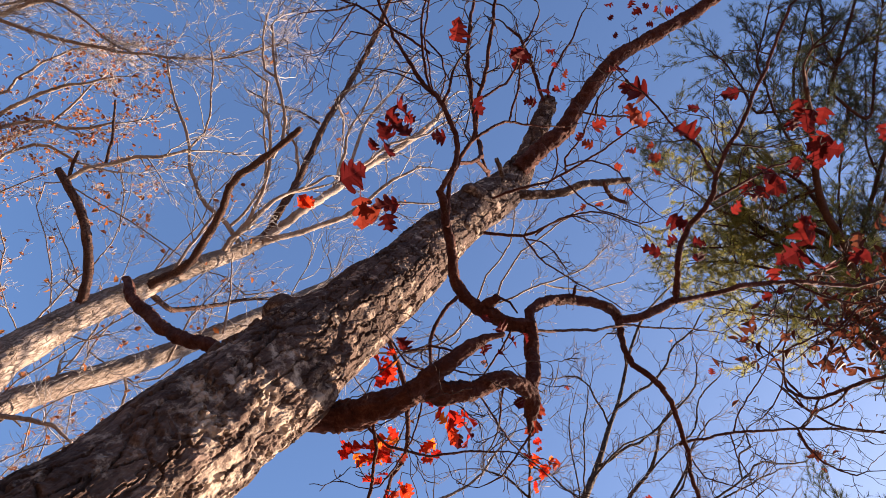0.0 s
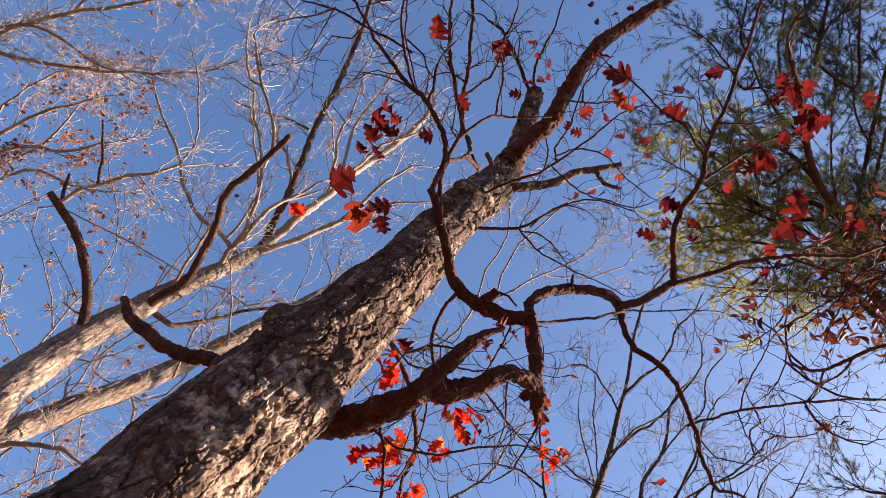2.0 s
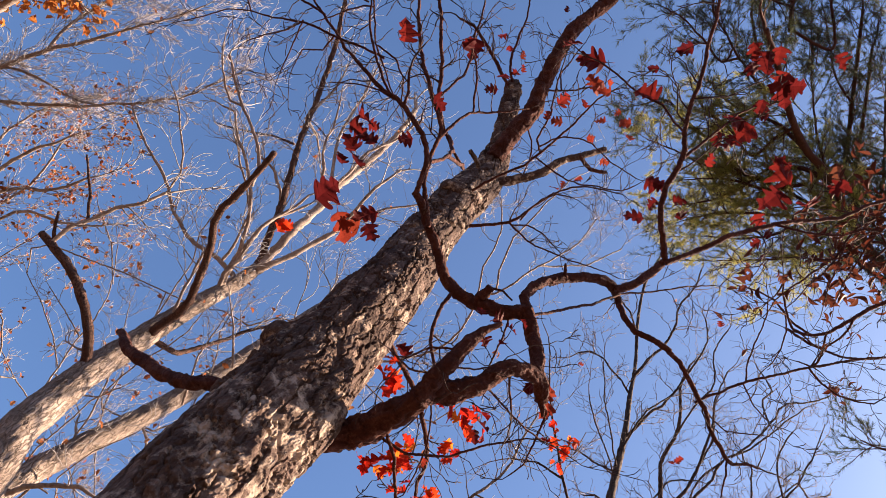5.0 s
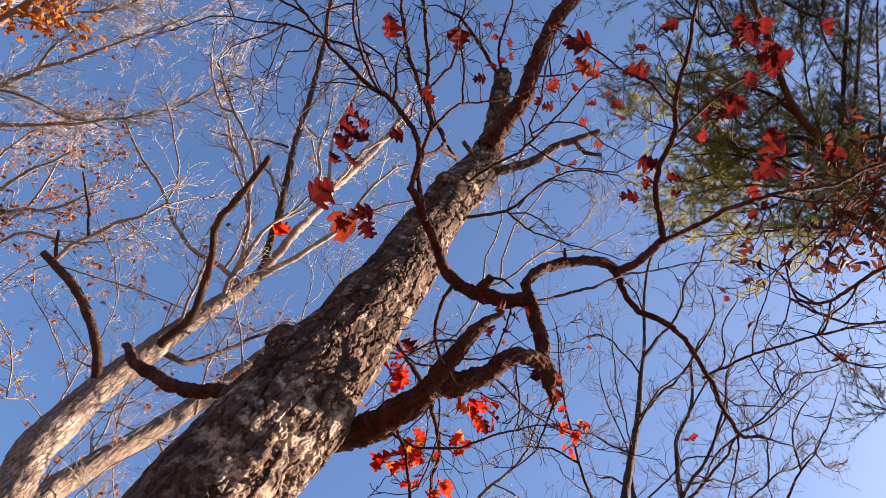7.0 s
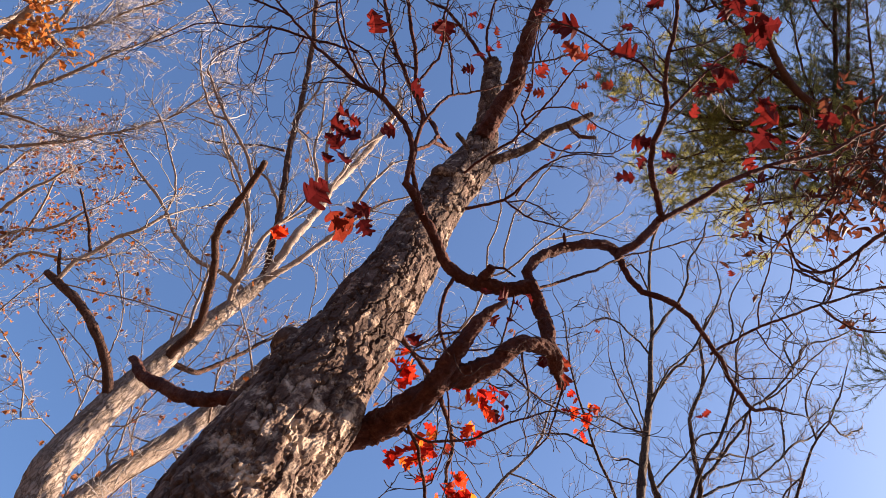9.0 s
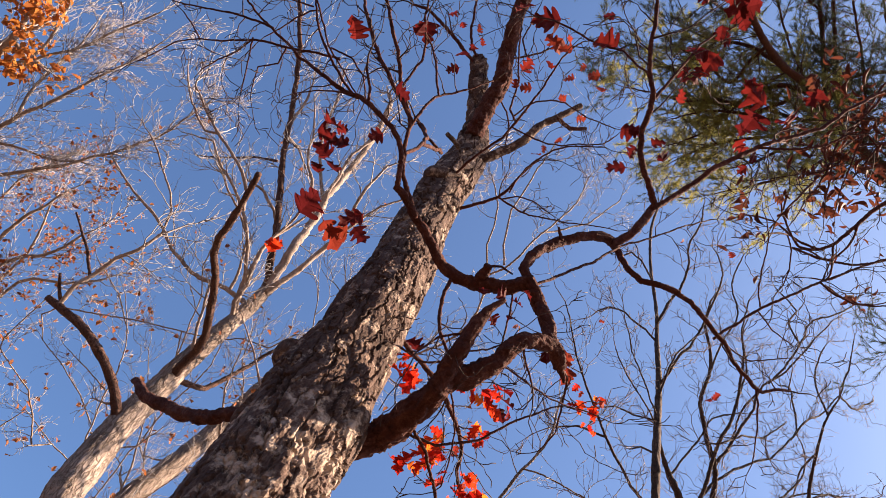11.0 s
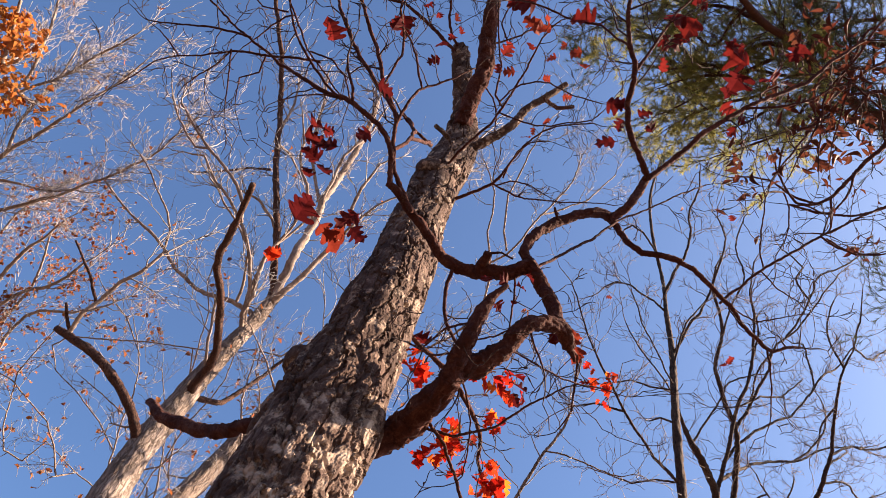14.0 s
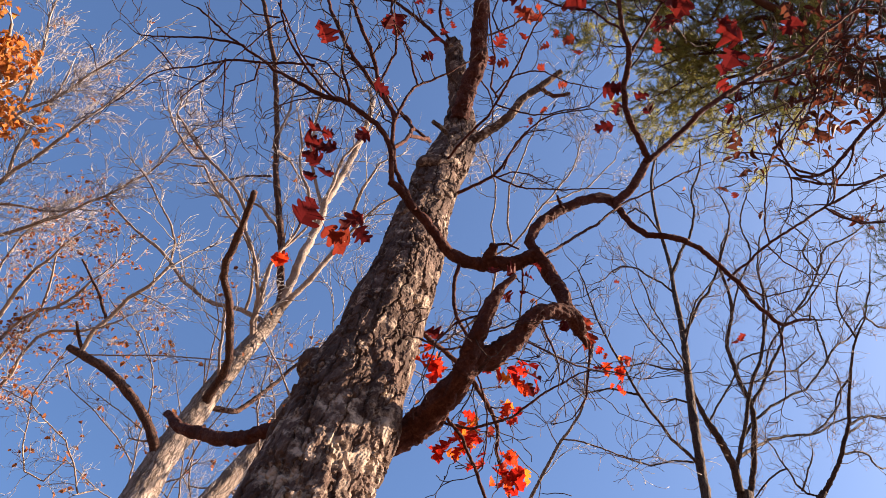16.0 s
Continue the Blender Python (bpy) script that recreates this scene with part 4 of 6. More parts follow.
pale.dark((-2.09, 7.72, 11.13, 0.072), (-2.30, 7.54, 11.59, 0.066), (-2.59, 7.18, 12.15, 0.062), (-2.84, 6.97, 12.63, 0.058), (-3.14, 6.77, 13.10, 0.055), (-3.40, 6.55, 13.66, 0.052), (-3.70, 6.26, 14.33, 0.050), (-4.11, 5.84, 15.07, 0.047), (-4.79, 5.13, 15.97, 0.043), (-5.29, 4.76, 16.69, 0.038))
pale.limb((-3.77, 7.31, 8.33, 0.0314), (-3.80, 7.18, 8.48, 0.0298), (-3.73, 7.01, 8.64, 0.0290), (-3.67, 6.99, 8.73, 0.0282), (-3.64, 6.88, 8.86, 0.0266), (-3.46, 6.66, 9.06, 0.0250), (-3.27, 6.43, 9.26, 0.0225), (-3.23, 6.35, 9.38, 0.0201))
pale.limb((-2.10, 7.72, 10.56, 0.0427), (-2.38, 7.76, 10.72, 0.0394), (-2.85, 7.88, 10.84, 0.0370), (-3.26, 7.98, 10.96, 0.0338), (-3.52, 8.01, 11.13, 0.0314), (-3.82, 8.07, 11.28, 0.0290), (-4.10, 8.02, 11.53, 0.0274), (-4.44, 8.01, 11.75, 0.0258), (-4.90, 8.02, 11.96, 0.0233), (-5.25, 8.02, 12.18, 0.0209), (-5.78, 7.90, 12.45, 0.0193))
pale.limb((-3.23, 6.35, 9.38, 0.0161), (-3.35, 6.18, 9.69, 0.0151), (-3.62, 6.08, 9.96, 0.0137), (-4.00, 5.93, 10.26, 0.0123), (-4.33, 5.84, 10.52, 0.0109))
pale.limb((-2.13, 7.71, 10.04, 0.0362), (-2.26, 7.42, 10.31, 0.0354), (-2.27, 7.15, 10.56, 0.0338), (-2.34, 7.01, 10.74, 0.0330), (-2.35, 6.84, 11.04, 0.0282), (-2.28, 6.71, 11.32, 0.0242), (-2.20, 6.40, 11.70, 0.0193))
pale.limb((-2.09, 7.32, 8.67, 0.0217), (-2.26, 7.08, 8.89, 0.0209), (-2.26, 6.91, 9.08, 0.0193), (-2.39, 6.68, 9.30, 0.0185))
pale.limb((-2.28, 5.22, 9.12, 0.0225), (-2.46, 5.04, 9.41, 0.0217), (-2.84, 4.92, 9.65, 0.0201), (-3.13, 4.90, 9.85, 0.0193), (-3.50, 4.83, 10.07, 0.0177), (-3.81, 4.73, 10.32, 0.0161))
pale.limb((-2.13, 7.71, 10.15, 0.0322), (-2.54, 6.87, 10.79, 0.0298), (-2.81, 6.67, 11.07, 0.0266), (-3.22, 6.48, 11.35, 0.0242), (-3.65, 6.36, 11.60, 0.0209), (-3.99, 6.22, 11.84, 0.0177), (-4.22, 6.35, 11.94, 0.0148))
pale.limb((-2.09, 7.72, 11.17, 0.0749), (-2.14, 7.25, 11.95, 0.0733), (-2.15, 7.18, 12.49, 0.0708), (-2.21, 6.93, 13.14, 0.0684), (-2.22, 6.71, 13.79, 0.0652), (-2.19, 6.40, 14.51, 0.0604), (-2.22, 6.10, 15.24, 0.0555), (-2.37, 5.85, 15.93, 0.0507))
pale.limb((-2.04, 7.57, 10.89, 0.0526), (-1.85, 7.32, 11.15, 0.0486), (-1.71, 7.06, 11.53, 0.0449), (-1.58, 6.77, 11.92, 0.0411), (-1.59, 6.44, 12.34, 0.0325), (-1.61, 6.13, 12.74, 0.0283), (-1.49, 5.75, 13.18, 0.0191))
pale.limb((-1.58, 6.77, 11.92, 0.0274), (-1.42, 6.45, 12.33, 0.0232), (-1.18, 6.16, 12.72, 0.0189), (-0.88, 5.93, 13.08, 0.0144))
pale.limb((-2.20, 6.96, 13.05, 0.0330), (-2.60, 6.75, 13.64, 0.0306), (-2.96, 6.43, 14.29, 0.0274), (-3.17, 5.97, 15.02, 0.0250), (-3.41, 5.66, 15.67, 0.0217))
pale.limb((-2.24, 7.68, 7.61, 0.0185), (-2.33, 7.61, 7.78, 0.0169), (-2.59, 7.77, 7.82, 0.0152))
pale.limb((-2.13, 7.70, 10.14, 0.0333), (-2.26, 7.47, 10.27, 0.0291), (-2.34, 7.21, 10.64, 0.0296), (-2.37, 6.96, 11.01, 0.0258), (-2.26, 6.74, 11.36, 0.0219), (-2.11, 6.54, 11.70, 0.0178))
pale.limb((-2.45, 7.51, 10.47, 0.0254), (-2.50, 7.23, 10.74, 0.0214), (-2.64, 6.95, 11.02, 0.0215), (-2.97, 6.83, 11.32, 0.0175), (-3.38, 6.65, 11.53, 0.0177), (-3.78, 6.54, 11.82, 0.0135))
pale.limb((-2.52, 7.27, 12.09, 0.0283), (-2.90, 6.99, 12.37, 0.0237), (-3.23, 6.93, 12.52, 0.0239), (-3.45, 6.92, 12.52, 0.0191))
pale.limb((-2.21, 6.91, 13.10, 0.0348), (-2.27, 6.64, 13.60, 0.0305), (-2.28, 6.30, 14.02, 0.0258), (-2.07, 5.97, 14.55, 0.0211), (-2.01, 5.57, 15.12, 0.0161))
pale.limb((-2.12, 7.15, 12.63, 0.0340), (-2.53, 6.75, 13.08, 0.0296), (-2.87, 6.53, 13.43, 0.0250), (-3.03, 6.26, 13.81, 0.0203), (-3.26, 6.00, 14.19, 0.0155))
pale.limb((-3.50, 6.51, 13.79, 0.0256), (-3.19, 6.80, 13.97, 0.0209), (-2.97, 7.07, 14.04, 0.0159))
pale.limb((-3.52, 6.52, 13.78, 0.0307), (-3.56, 6.31, 14.24, 0.0261), (-3.62, 6.03, 14.75, 0.0214), (-3.82, 5.76, 15.24, 0.0163))
pale.dark((-3.25, 6.69, 13.11, 0.0247), (-3.50, 6.84, 13.26, 0.0200), (-3.97, 7.15, 13.31, 0.0203), (-4.44, 7.45, 13.37, 0.0155), (-4.77, 7.62, 13.51, 0.0105))
pale.limb((-3.15, 4.91, 9.87, 0.0179), (-3.43, 5.02, 10.03, 0.0146), (-3.68, 4.97, 10.18, 0.0147), (-4.00, 4.86, 10.47, 0.0113), (-4.22, 4.72, 10.78, 0.0077))
pale.finish(PALE_TWIG)
second = Tree("bare_tree", (-1.6, 9.3, 0), "slender bare tree with pale grey bark", "tree", PALE_LIMB, Twigs(6, 0.3, 0.65, 0.8, 0.62, 3, 3, 0.7, 0.0030), (2.2, 0.75, 0.012, 3, 0.2), "bare trees", kink=0.035)
second_stem = pale_trunk(second)
second_stem((-2.07, 9.27, -0.15, 0.216), (-2.07, 9.27, 0.25, 0.182), (-2.07, 9.27, 3.95, 0.161), (-2.07, 9.27, 7.19, 0.149), (-1.94, 9.30, 7.90, 0.149), (-1.76, 9.34, 8.78, 0.144), (-1.59, 9.37, 9.74, 0.137), (-1.49, 9.38, 10.51, 0.132), (-1.37, 9.40, 11.48, 0.135), (-1.09, 9.44, 14.02, 0.118), (-0.68, 9.48, 18.13, 0.107), (-0.19, 9.50, 22.92, 0.083))
second.limb((-1.95, 9.30, 7.85, 0.0192), (-2.13, 9.21, 8.03, 0.0174), (-2.26, 9.27, 8.13, 0.0161))
second.limb((-2.07, 9.27, 6.72, 0.0372), (-1.74, 8.83, 6.97, 0.0329), (-1.47, 8.65, 7.07, 0.0267), (-1.12, 8.61, 7.10, 0.0167))
second.limb((-1.74, 9.34, 8.91, 0.0242), (-1.41, 9.55, 8.80, 0.0205), (-1.30, 9.72, 8.71, 0.0174))
second.limb((0.75, 5.48, 11.18, 0.0149), (0.89, 5.29, 11.15, 0.0155), (1.15, 4.76, 11.85, 0.0143), (1.43, 4.43, 12.44, 0.0130), (1.45, 4.07, 13.04, 0.0113))
second.limb((0.90, 5.21, 11.20, 0.0155), (0.62, 4.78, 11.84, 0.0143), (0.66, 4.36, 12.48, 0.0130), (0.71, 3.90, 13.14, 0.0113))
second.limb((-1.40, 9.40, 11.20, 0.0180), (0.85, 5.60, 10.97, 0.0155), (0.56, 5.26, 11.56, 0.0143), (0.47, 4.97, 12.12, 0.0130), (0.13, 4.74, 12.64, 0.0113))
second.limb((1.15, 4.76, 11.85, 0.0143), (1.76, 4.56, 12.58, 0.0121), (2.10, 4.25, 13.36, 0.0097))
second.twigs.along(second.paths[0], 2.0, 1.6, 0.02, 3, 0.55)
second.finish(PALE_TWIG)
corner = Tree("bare_tree", (-8.4, 10.0, 0), "spreading bare tree with dense pale twigs", "tree", PALE_LIMB, Twigs(7, 0.1, 0.5, 0.55, 0.62, 3, 3, 1.3, 0.0034), (9.5, 0.58, 0.009, 3, 0.1), "bare trees", kink=0.035)
corner.trunk((-7.88, 11.15, -0.15, 0.308), (-7.88, 11.15, 0.25, 0.259), (-7.88, 11.15, 4.95, 0.230), (-7.88, 11.15, 9.00, 0.213), (-8.37, 10.04, 9.63, 0.192), (-8.79, 8.59, 10.44, 0.166), (-9.09, 7.55, 11.02, 0.134))
corner.limb((-8.37, 10.04, 9.63, 0.0442), (-7.53, 8.66, 10.40, 0.0408), (-7.06, 7.66, 10.96, 0.0382), (-6.72, 7.16, 11.24, 0.0340), (-6.44, 6.86, 11.41, 0.0281), (-6.12, 6.43, 11.65, 0.0229), (-5.88, 6.08, 11.85, 0.0187), (-5.62, 5.76, 12.03, 0.0158), (-5.40, 5.39, 12.23, 0.0129))
corner.limb((-8.33, 10.12, 9.58, 0.0365), (-7.75, 8.80, 10.32, 0.0331), (-6.68, 8.11, 10.71, 0.0306), (-6.00, 7.67, 10.96, 0.0272), (-5.60, 7.34, 11.14, 0.0229), (-5.20, 7.01, 11.33, 0.0195), (-4.76, 6.54, 11.59, 0.0161), (-4.51, 6.21, 11.77, 0.0133), (-4.30, 5.74, 12.04, 0.0103))
corner.limb((-6.79, 7.26, 11.18, 0.0306), (-6.89, 7.00, 11.48, 0.0272), (-6.78, 6.56, 11.87, 0.0238), (-6.72, 6.22, 12.20, 0.0195), (-6.72, 5.89, 12.53, 0.0161))
corner.limb((-7.75, 8.80, 10.32, 0.0229), (-7.00, 7.72, 10.93, 0.0213), (-6.56, 7.62, 10.98, 0.0195), (-6.06, 7.51, 11.05, 0.0170), (-5.60, 7.34, 11.14, 0.0155))
corner.limb((-7.00, 6.40, 11.65, 0.0255), (-7.18, 6.57, 11.54, 0.0365), (-7.05, 6.40, 11.76, 0.0323), (-7.06, 6.04, 12.09, 0.0281), (-7.14, 5.58, 12.48, 0.0238), (-7.22, 5.28, 12.77, 0.0187), (-7.35, 5.00, 13.06, 0.0134))
corner.limb((-6.80, 6.62, 11.81, 0.0247), (-7.00, 6.40, 11.65, 0.0255), (-6.69, 6.22, 11.75, 0.0229), (-6.37, 5.92, 11.93, 0.0204), (-6.04, 5.48, 12.19, 0.0179), (-5.70, 5.08, 12.43, 0.0155))
corner.limb((-7.18, 6.57, 11.54, 0.0365), (-8.01, 7.04, 11.31, 0.0416), (-8.01, 6.94, 11.75, 0.0391), (-7.99, 6.84, 12.19, 0.0365), (-8.10, 6.75, 12.62, 0.0331))
corner.finish(PALE_TWIG)
amber = Tree("orange_tree", (-8.0, 12.2, 0), "tree with pale branches and scattered orange leaves", "tree", PALE_LIMB, Twigs(8, 0.15, 0.55, 0.7, 0.62, 3, 3, 0.9, 0.0032), (2.9, 0.8, 0.010, 3, 0.1), "bare trees", kink=0.035)
amber.trunk((-7.69, 13.20, -0.15, 0.286), (-7.69, 13.20, 0.25, 0.241), (-7.69, 13.20, 4.95, 0.213), (-7.69, 13.20, 9.00, 0.197), (-8.01, 12.16, 9.58, 0.171), (-8.24, 10.87, 10.30, 0.145))
amber.limb((-8.01, 12.16, 9.58, 0.0450), (-6.75, 10.25, 10.65, 0.0391), (-6.51, 9.28, 11.20, 0.0331), (-6.24, 8.83, 11.45, 0.0255), (-5.96, 8.38, 11.71, 0.0167))
amber.limb((-8.01, 12.16, 9.58, 0.0391), (-6.74, 10.55, 10.48, 0.0348), (-6.10, 9.59, 11.02, 0.0306), (-5.67, 9.32, 11.17, 0.0263), (-5.39, 8.87, 11.43, 0.0221))
amber.limb((-8.01, 12.16, 9.58, 0.0331), (-6.25, 10.86, 10.31, 0.0298), (-5.87, 9.87, 10.87, 0.0255), (-5.31, 9.66, 10.98, 0.0213), (-4.83, 9.36, 11.15, 0.0167))
amber.limb((-6.92, 10.78, 10.35, 0.0357), (-6.76, 11.05, 10.77, 0.0348), (-6.60, 10.69, 10.96, 0.0306), (-6.33, 10.12, 11.28, 0.0263), (-6.25, 9.55, 11.59, 0.0221), (-6.31, 9.05, 11.86, 0.0170))
amber.limb((-8.24, 10.87, 10.30, 0.0331), (-7.71, 10.36, 11.13, 0.0289), (-7.19, 10.27, 11.19, 0.0263), (-7.24, 9.77, 11.46, 0.0229), (-7.11, 9.24, 11.75, 0.0204), (-6.92, 8.76, 12.01, 0.0170))
amber.finish(PALE_TWIG)


def leafage(tree, spots, share, size, material, seed, scatter=0.0, each=1):
    """Small leaves at twig ends, folded along the midrib, as one mesh."""
    rng = random.Random(seed)
    outline = [(0, 0), (0.10, 0.18), (0.30, 0.32), (0.22, 0.47), (0.36, 0.66), (0.20, 0.84), (0, 1), (-0.20, 0.84), (-0.36, 0.66), (-0.22, 0.47), (-0.30, 0.32), (-0.10, 0.18)]
    verts, faces = [], []
    for p in spots:
        for _ in range(each):
            if rng.random() > share:
                continue
            at = Vector(p) + Vector((rng.gauss(0, 1), rng.gauss(0, 1), rng.gauss(0, 1))) * scatter
            turn = Euler((rng.gauss(-0.6, 0.6), rng.gauss(0, 0.6), rng.uniform(0, 6.28))).to_matrix()
            s, fold = size * rng.uniform(0.6, 1.25), rng.uniform(0.2, 0.9)
            k = len(verts)
            verts += [tuple(at + turn @ Vector((x * s, y * s, (abs(x) * fold - 0.4 * y * y) * s))) for x, y in outline]
            verts.append(tuple(at + turn @ Vector((0, 0.5 * s, -0.1 * s))))
            faces += [(k + i, k + (i + 1) % 12, k + 12) for i in range(12)]
    return part("foliage", mesh_of("foliage", verts, faces, material), tree.ob, kind="stuff")


leafage(amber, [p for p, d in amber.twigs.tips], 0.30, 0.080, ORANGE_LEAF, 3)
leafage(amber, [p for p, d in amber.twigs.tips], 0.30, 0.070, PINK_LEAF, 13)
leafage(pale, [p for p, d in pale.twigs.tips], 0.006, 0.11, ORANGE_LEAF, 4)
leafage(corner, [p for p, d in corner.twigs.tips], 0.004, 0.11, PINK_LEAF, 5)

# ---- oak with orange leaves, at the edge ----
rusty = Tree("orange_tree", (-6.5, 7.0, 0), "oak with a dense clump of dry orange leaves", "tree", PALE_LIMB, Twigs(17, 0.0, 0.5, 0.9, 0.6, 3, 3), (9.0, 0.26, 0.005, 1, 0.35))
rusty.trunk((-5.95, 7.99, -0.15, 0.165), (-5.95, 7.99, 0.25, 0.139), (-5.95, 7.99, 4.02, 0.123), (-5.95, 7.99, 7.31, 0.114), (-6.21, 7.33, 7.69, 0.091), (-6.20, 6.61, 8.10, 0.068))
rusty.limb((-6.20, 6.61, 8.10, 0.059), (-5.80, 5.31, 8.84, 0.051), (-5.59, 4.75, 9.16, 0.042), (-5.57, 4.52, 9.30, 0.031), (-5.60, 4.26, 9.44, 0.024), (-5.65, 3.97, 9.61, 0.0182))
rusty.limb((-5.59, 4.75, 9.16, 0.027), (-5.42, 4.85, 9.11, 0.024), (-5.30, 4.88, 9.09, 0.021), (-5.16, 4.86, 9.10, 0.0182))
rusty.limb((-5.57, 4.70, 9.19, 0.027), (-5.49, 4.62, 9.24, 0.023), (-5.39, 4.52, 9.29, 0.0182))
rusty.finish(PALE_TWIG)
leafage(rusty, [p for p, d in rusty.twigs.tips], 0.75, 0.105, RUST_LEAF, 6, 0.055, 8)

# ---- young tree between the trunks ----
young = Tree("young_tree", (-2.9, 9.6, 0), "young tree with thin twigs and a few orange leaves", "tree", PALE_LIMB, Twigs(18, 0.25, 0.65, 0.9, 0.62, 3, 3, 0.6, 0.0029), (4.4, 0.5, 0.008, 2, 0.1), kink=0.05)
young.trunk((-2.97, 11.55, -0.15, 0.062), (-2.97, 11.55, 0.25, 0.052), (-2.97, 11.55, 4.83, 0.046), (-2.97, 11.55, 8.78, 0.043), (-3.13, 11.13, 9.01, 0.039), (-3.29, 10.70, 9.25, 0.036))
young.limb((-3.29, 10.70, 9.25, 0.0162), (-3.32, 10.46, 9.39, 0.0145), (-3.44, 9.89, 9.71, 0.0127), (-3.50, 9.27, 10.06, 0.0099), (-3.93, 8.63, 10.42, 0.0072))
young.limb((-3.35, 10.35, 9.45, 0.0127), (-4.10, 9.90, 9.70, 0.0099), (-4.68, 9.69, 9.82, 0.0072))
young.limb((-3.44, 9.89, 9.71, 0.0127), (-3.85, 9.75, 9.79, 0.0099), (-4.31, 9.65, 9.85, 0.0072))
young.limb((-2.38, 10.30, 9.37, 0.0131), (-1.48, 10.09, 9.59, 0.0145), (-1.40, 9.46, 9.95, 0.0127), (-1.70, 8.80, 10.32, 0.0109), (-1.94, 8.24, 10.64, 0.0090))
young.limb((-2.35, 10.37, 9.34, 0.0125), (-2.51, 10.48, 9.38, 0.0109), (-2.64, 10.04, 9.62, 0.0096), (-2.90, 9.55, 9.90, 0.0084), (-3.20, 9.09, 10.16, 0.0072))
young.limb((-3.19, 10.98, 9.10, 0.0125), (-3.40, 11.03, 9.07, 0.0109), (-3.88, 10.81, 9.19, 0.0090), (-4.37, 10.66, 9.28, 0.0072))
young.limb((-1.32, 11.54, 8.71, 0.0107), (-1.75, 12.76, 8.19, 0.0127), (-1.82, 12.16, 8.51, 0.0099), (-1.80, 11.63, 8.80, 0.0072))
young.limb((-0.79, 7.41, 11.06, 0.0093), (0.21, 7.81, 10.88, 0.0109), (1.62, 7.52, 11.04, 0.0090), (1.75, 6.85, 11.41, 0.0072))
young.limb((-2.51, 9.74, 9.68, 0.0117), (-2.50, 9.96, 9.56, 0.0136), (-2.32, 10.44, 9.30, 0.0128), (-2.02, 10.84, 9.08, 0.0122), (-1.68, 11.20, 8.89, 0.0115), (-1.32, 11.54, 8.71, 0.0107))
young.limb((-1.75, 9.37, 7.19, 0.0099), (-2.25, 9.35, 7.19, 0.0115), (-2.16, 8.87, 7.46, 0.0105), (-2.12, 8.34, 7.75, 0.0095), (-1.92, 7.93, 7.97, 0.0086))
young.limb((-1.52, 9.53, 7.10, 0.0090), (-1.75, 9.40, 7.17, 0.0100), (-1.75, 9.01, 7.39, 0.0091), (-1.64, 8.60, 7.61, 0.0081), (-1.39, 8.23, 7.81, 0.0071))
young.limb((-2.97, 11.55, 6.80, 0.0115), (-1.59, 9.91, 6.90, 0.0100), (-1.53, 9.55, 7.09, 0.0091), (-1.32, 9.23, 7.27, 0.0081), (-1.12, 8.82, 7.49, 0.0071))
young.limb((-1.50, 12.06, 8.49, 0.0116), (-1.66, 11.72, 8.67, 0.0114), (-1.95, 11.41, 8.83, 0.0102), (-2.32, 11.20, 8.95, 0.0090))
young.limb((-4.68, 9.69, 9.82, 0.0072), (-4.89, 9.22, 9.98, 0.0127), (-4.22, 9.02, 10.10, 0.0117), (-3.40, 8.73, 10.27, 0.0109), (-2.54, 8.54, 10.39, 0.0099), (-2.00, 8.28, 10.54, 0.0090))
young.limb((-3.62, 9.09, 10.16, 0.0092), (-3.94, 8.72, 10.38, 0.0116), (-4.24, 8.49, 10.51, 0.0103), (-4.54, 8.42, 10.55, 0.0091))
young.limb((-2.85, 8.61, 10.35, 0.0103), (-2.69, 9.07, 10.07, 0.0127), (-2.79, 8.62, 10.34, 0.0117), (-2.82, 8.22, 10.57, 0.0109), (-3.04, 7.80, 10.82, 0.0099), (-3.12, 7.34, 11.10, 0.0090))
young.limb((-3.32, 10.50, 9.37, 0.0145), (-2.68, 10.37, 9.30, 0.0127), (-2.47, 9.57, 9.78, 0.0115), (-2.19, 8.91, 10.17, 0.0102), (-2.21, 8.43, 10.45, 0.0090))
young.limb((-4.37, 10.66, 9.28, 0.0072), (-4.67, 11.02, 8.92, 0.0127), (-5.14, 10.36, 9.31, 0.0115), (-5.15, 9.71, 9.69, 0.0102), (-4.92, 9.15, 10.02, 0.0090))
young.limb((-3.74, 10.87, 9.16, 0.0095), (-3.78, 10.89, 8.99, 0.0127), (-4.50, 10.31, 9.34, 0.0115), (-5.10, 10.02, 9.51, 0.0102), (-5.61, 9.94, 9.55, 0.0090))
young.limb((-2.00, 8.28, 10.54, 0.0090), (-1.55, 8.22, 10.58, 0.0127), (-1.31, 7.89, 10.77, 0.0115), (-0.93, 7.69, 10.89, 0.0102), (-0.73, 7.30, 11.13, 0.0090))
young.limb((-2.03, 10.50, 7.14, 0.0221), (-2.07, 9.73, 7.56, 0.0184), (-2.06, 9.17, 7.98, 0.0149), (-2.25, 8.71, 8.34, 0.0113), (-2.63, 8.51, 8.67, 0.0077))
young.limb((-1.37, 10.82, 6.97, 0.0184), (-1.19, 10.11, 7.36, 0.0147), (-1.36, 9.76, 7.66, 0.0149), (-1.26, 9.61, 7.97, 0.0114))
young.limb((-1.33, 8.45, 8.83, 0.0193), (-1.49, 8.15, 9.10, 0.0156), (-1.74, 7.93, 9.34, 0.0118), (-1.79, 7.65, 9.72, 0.0080))
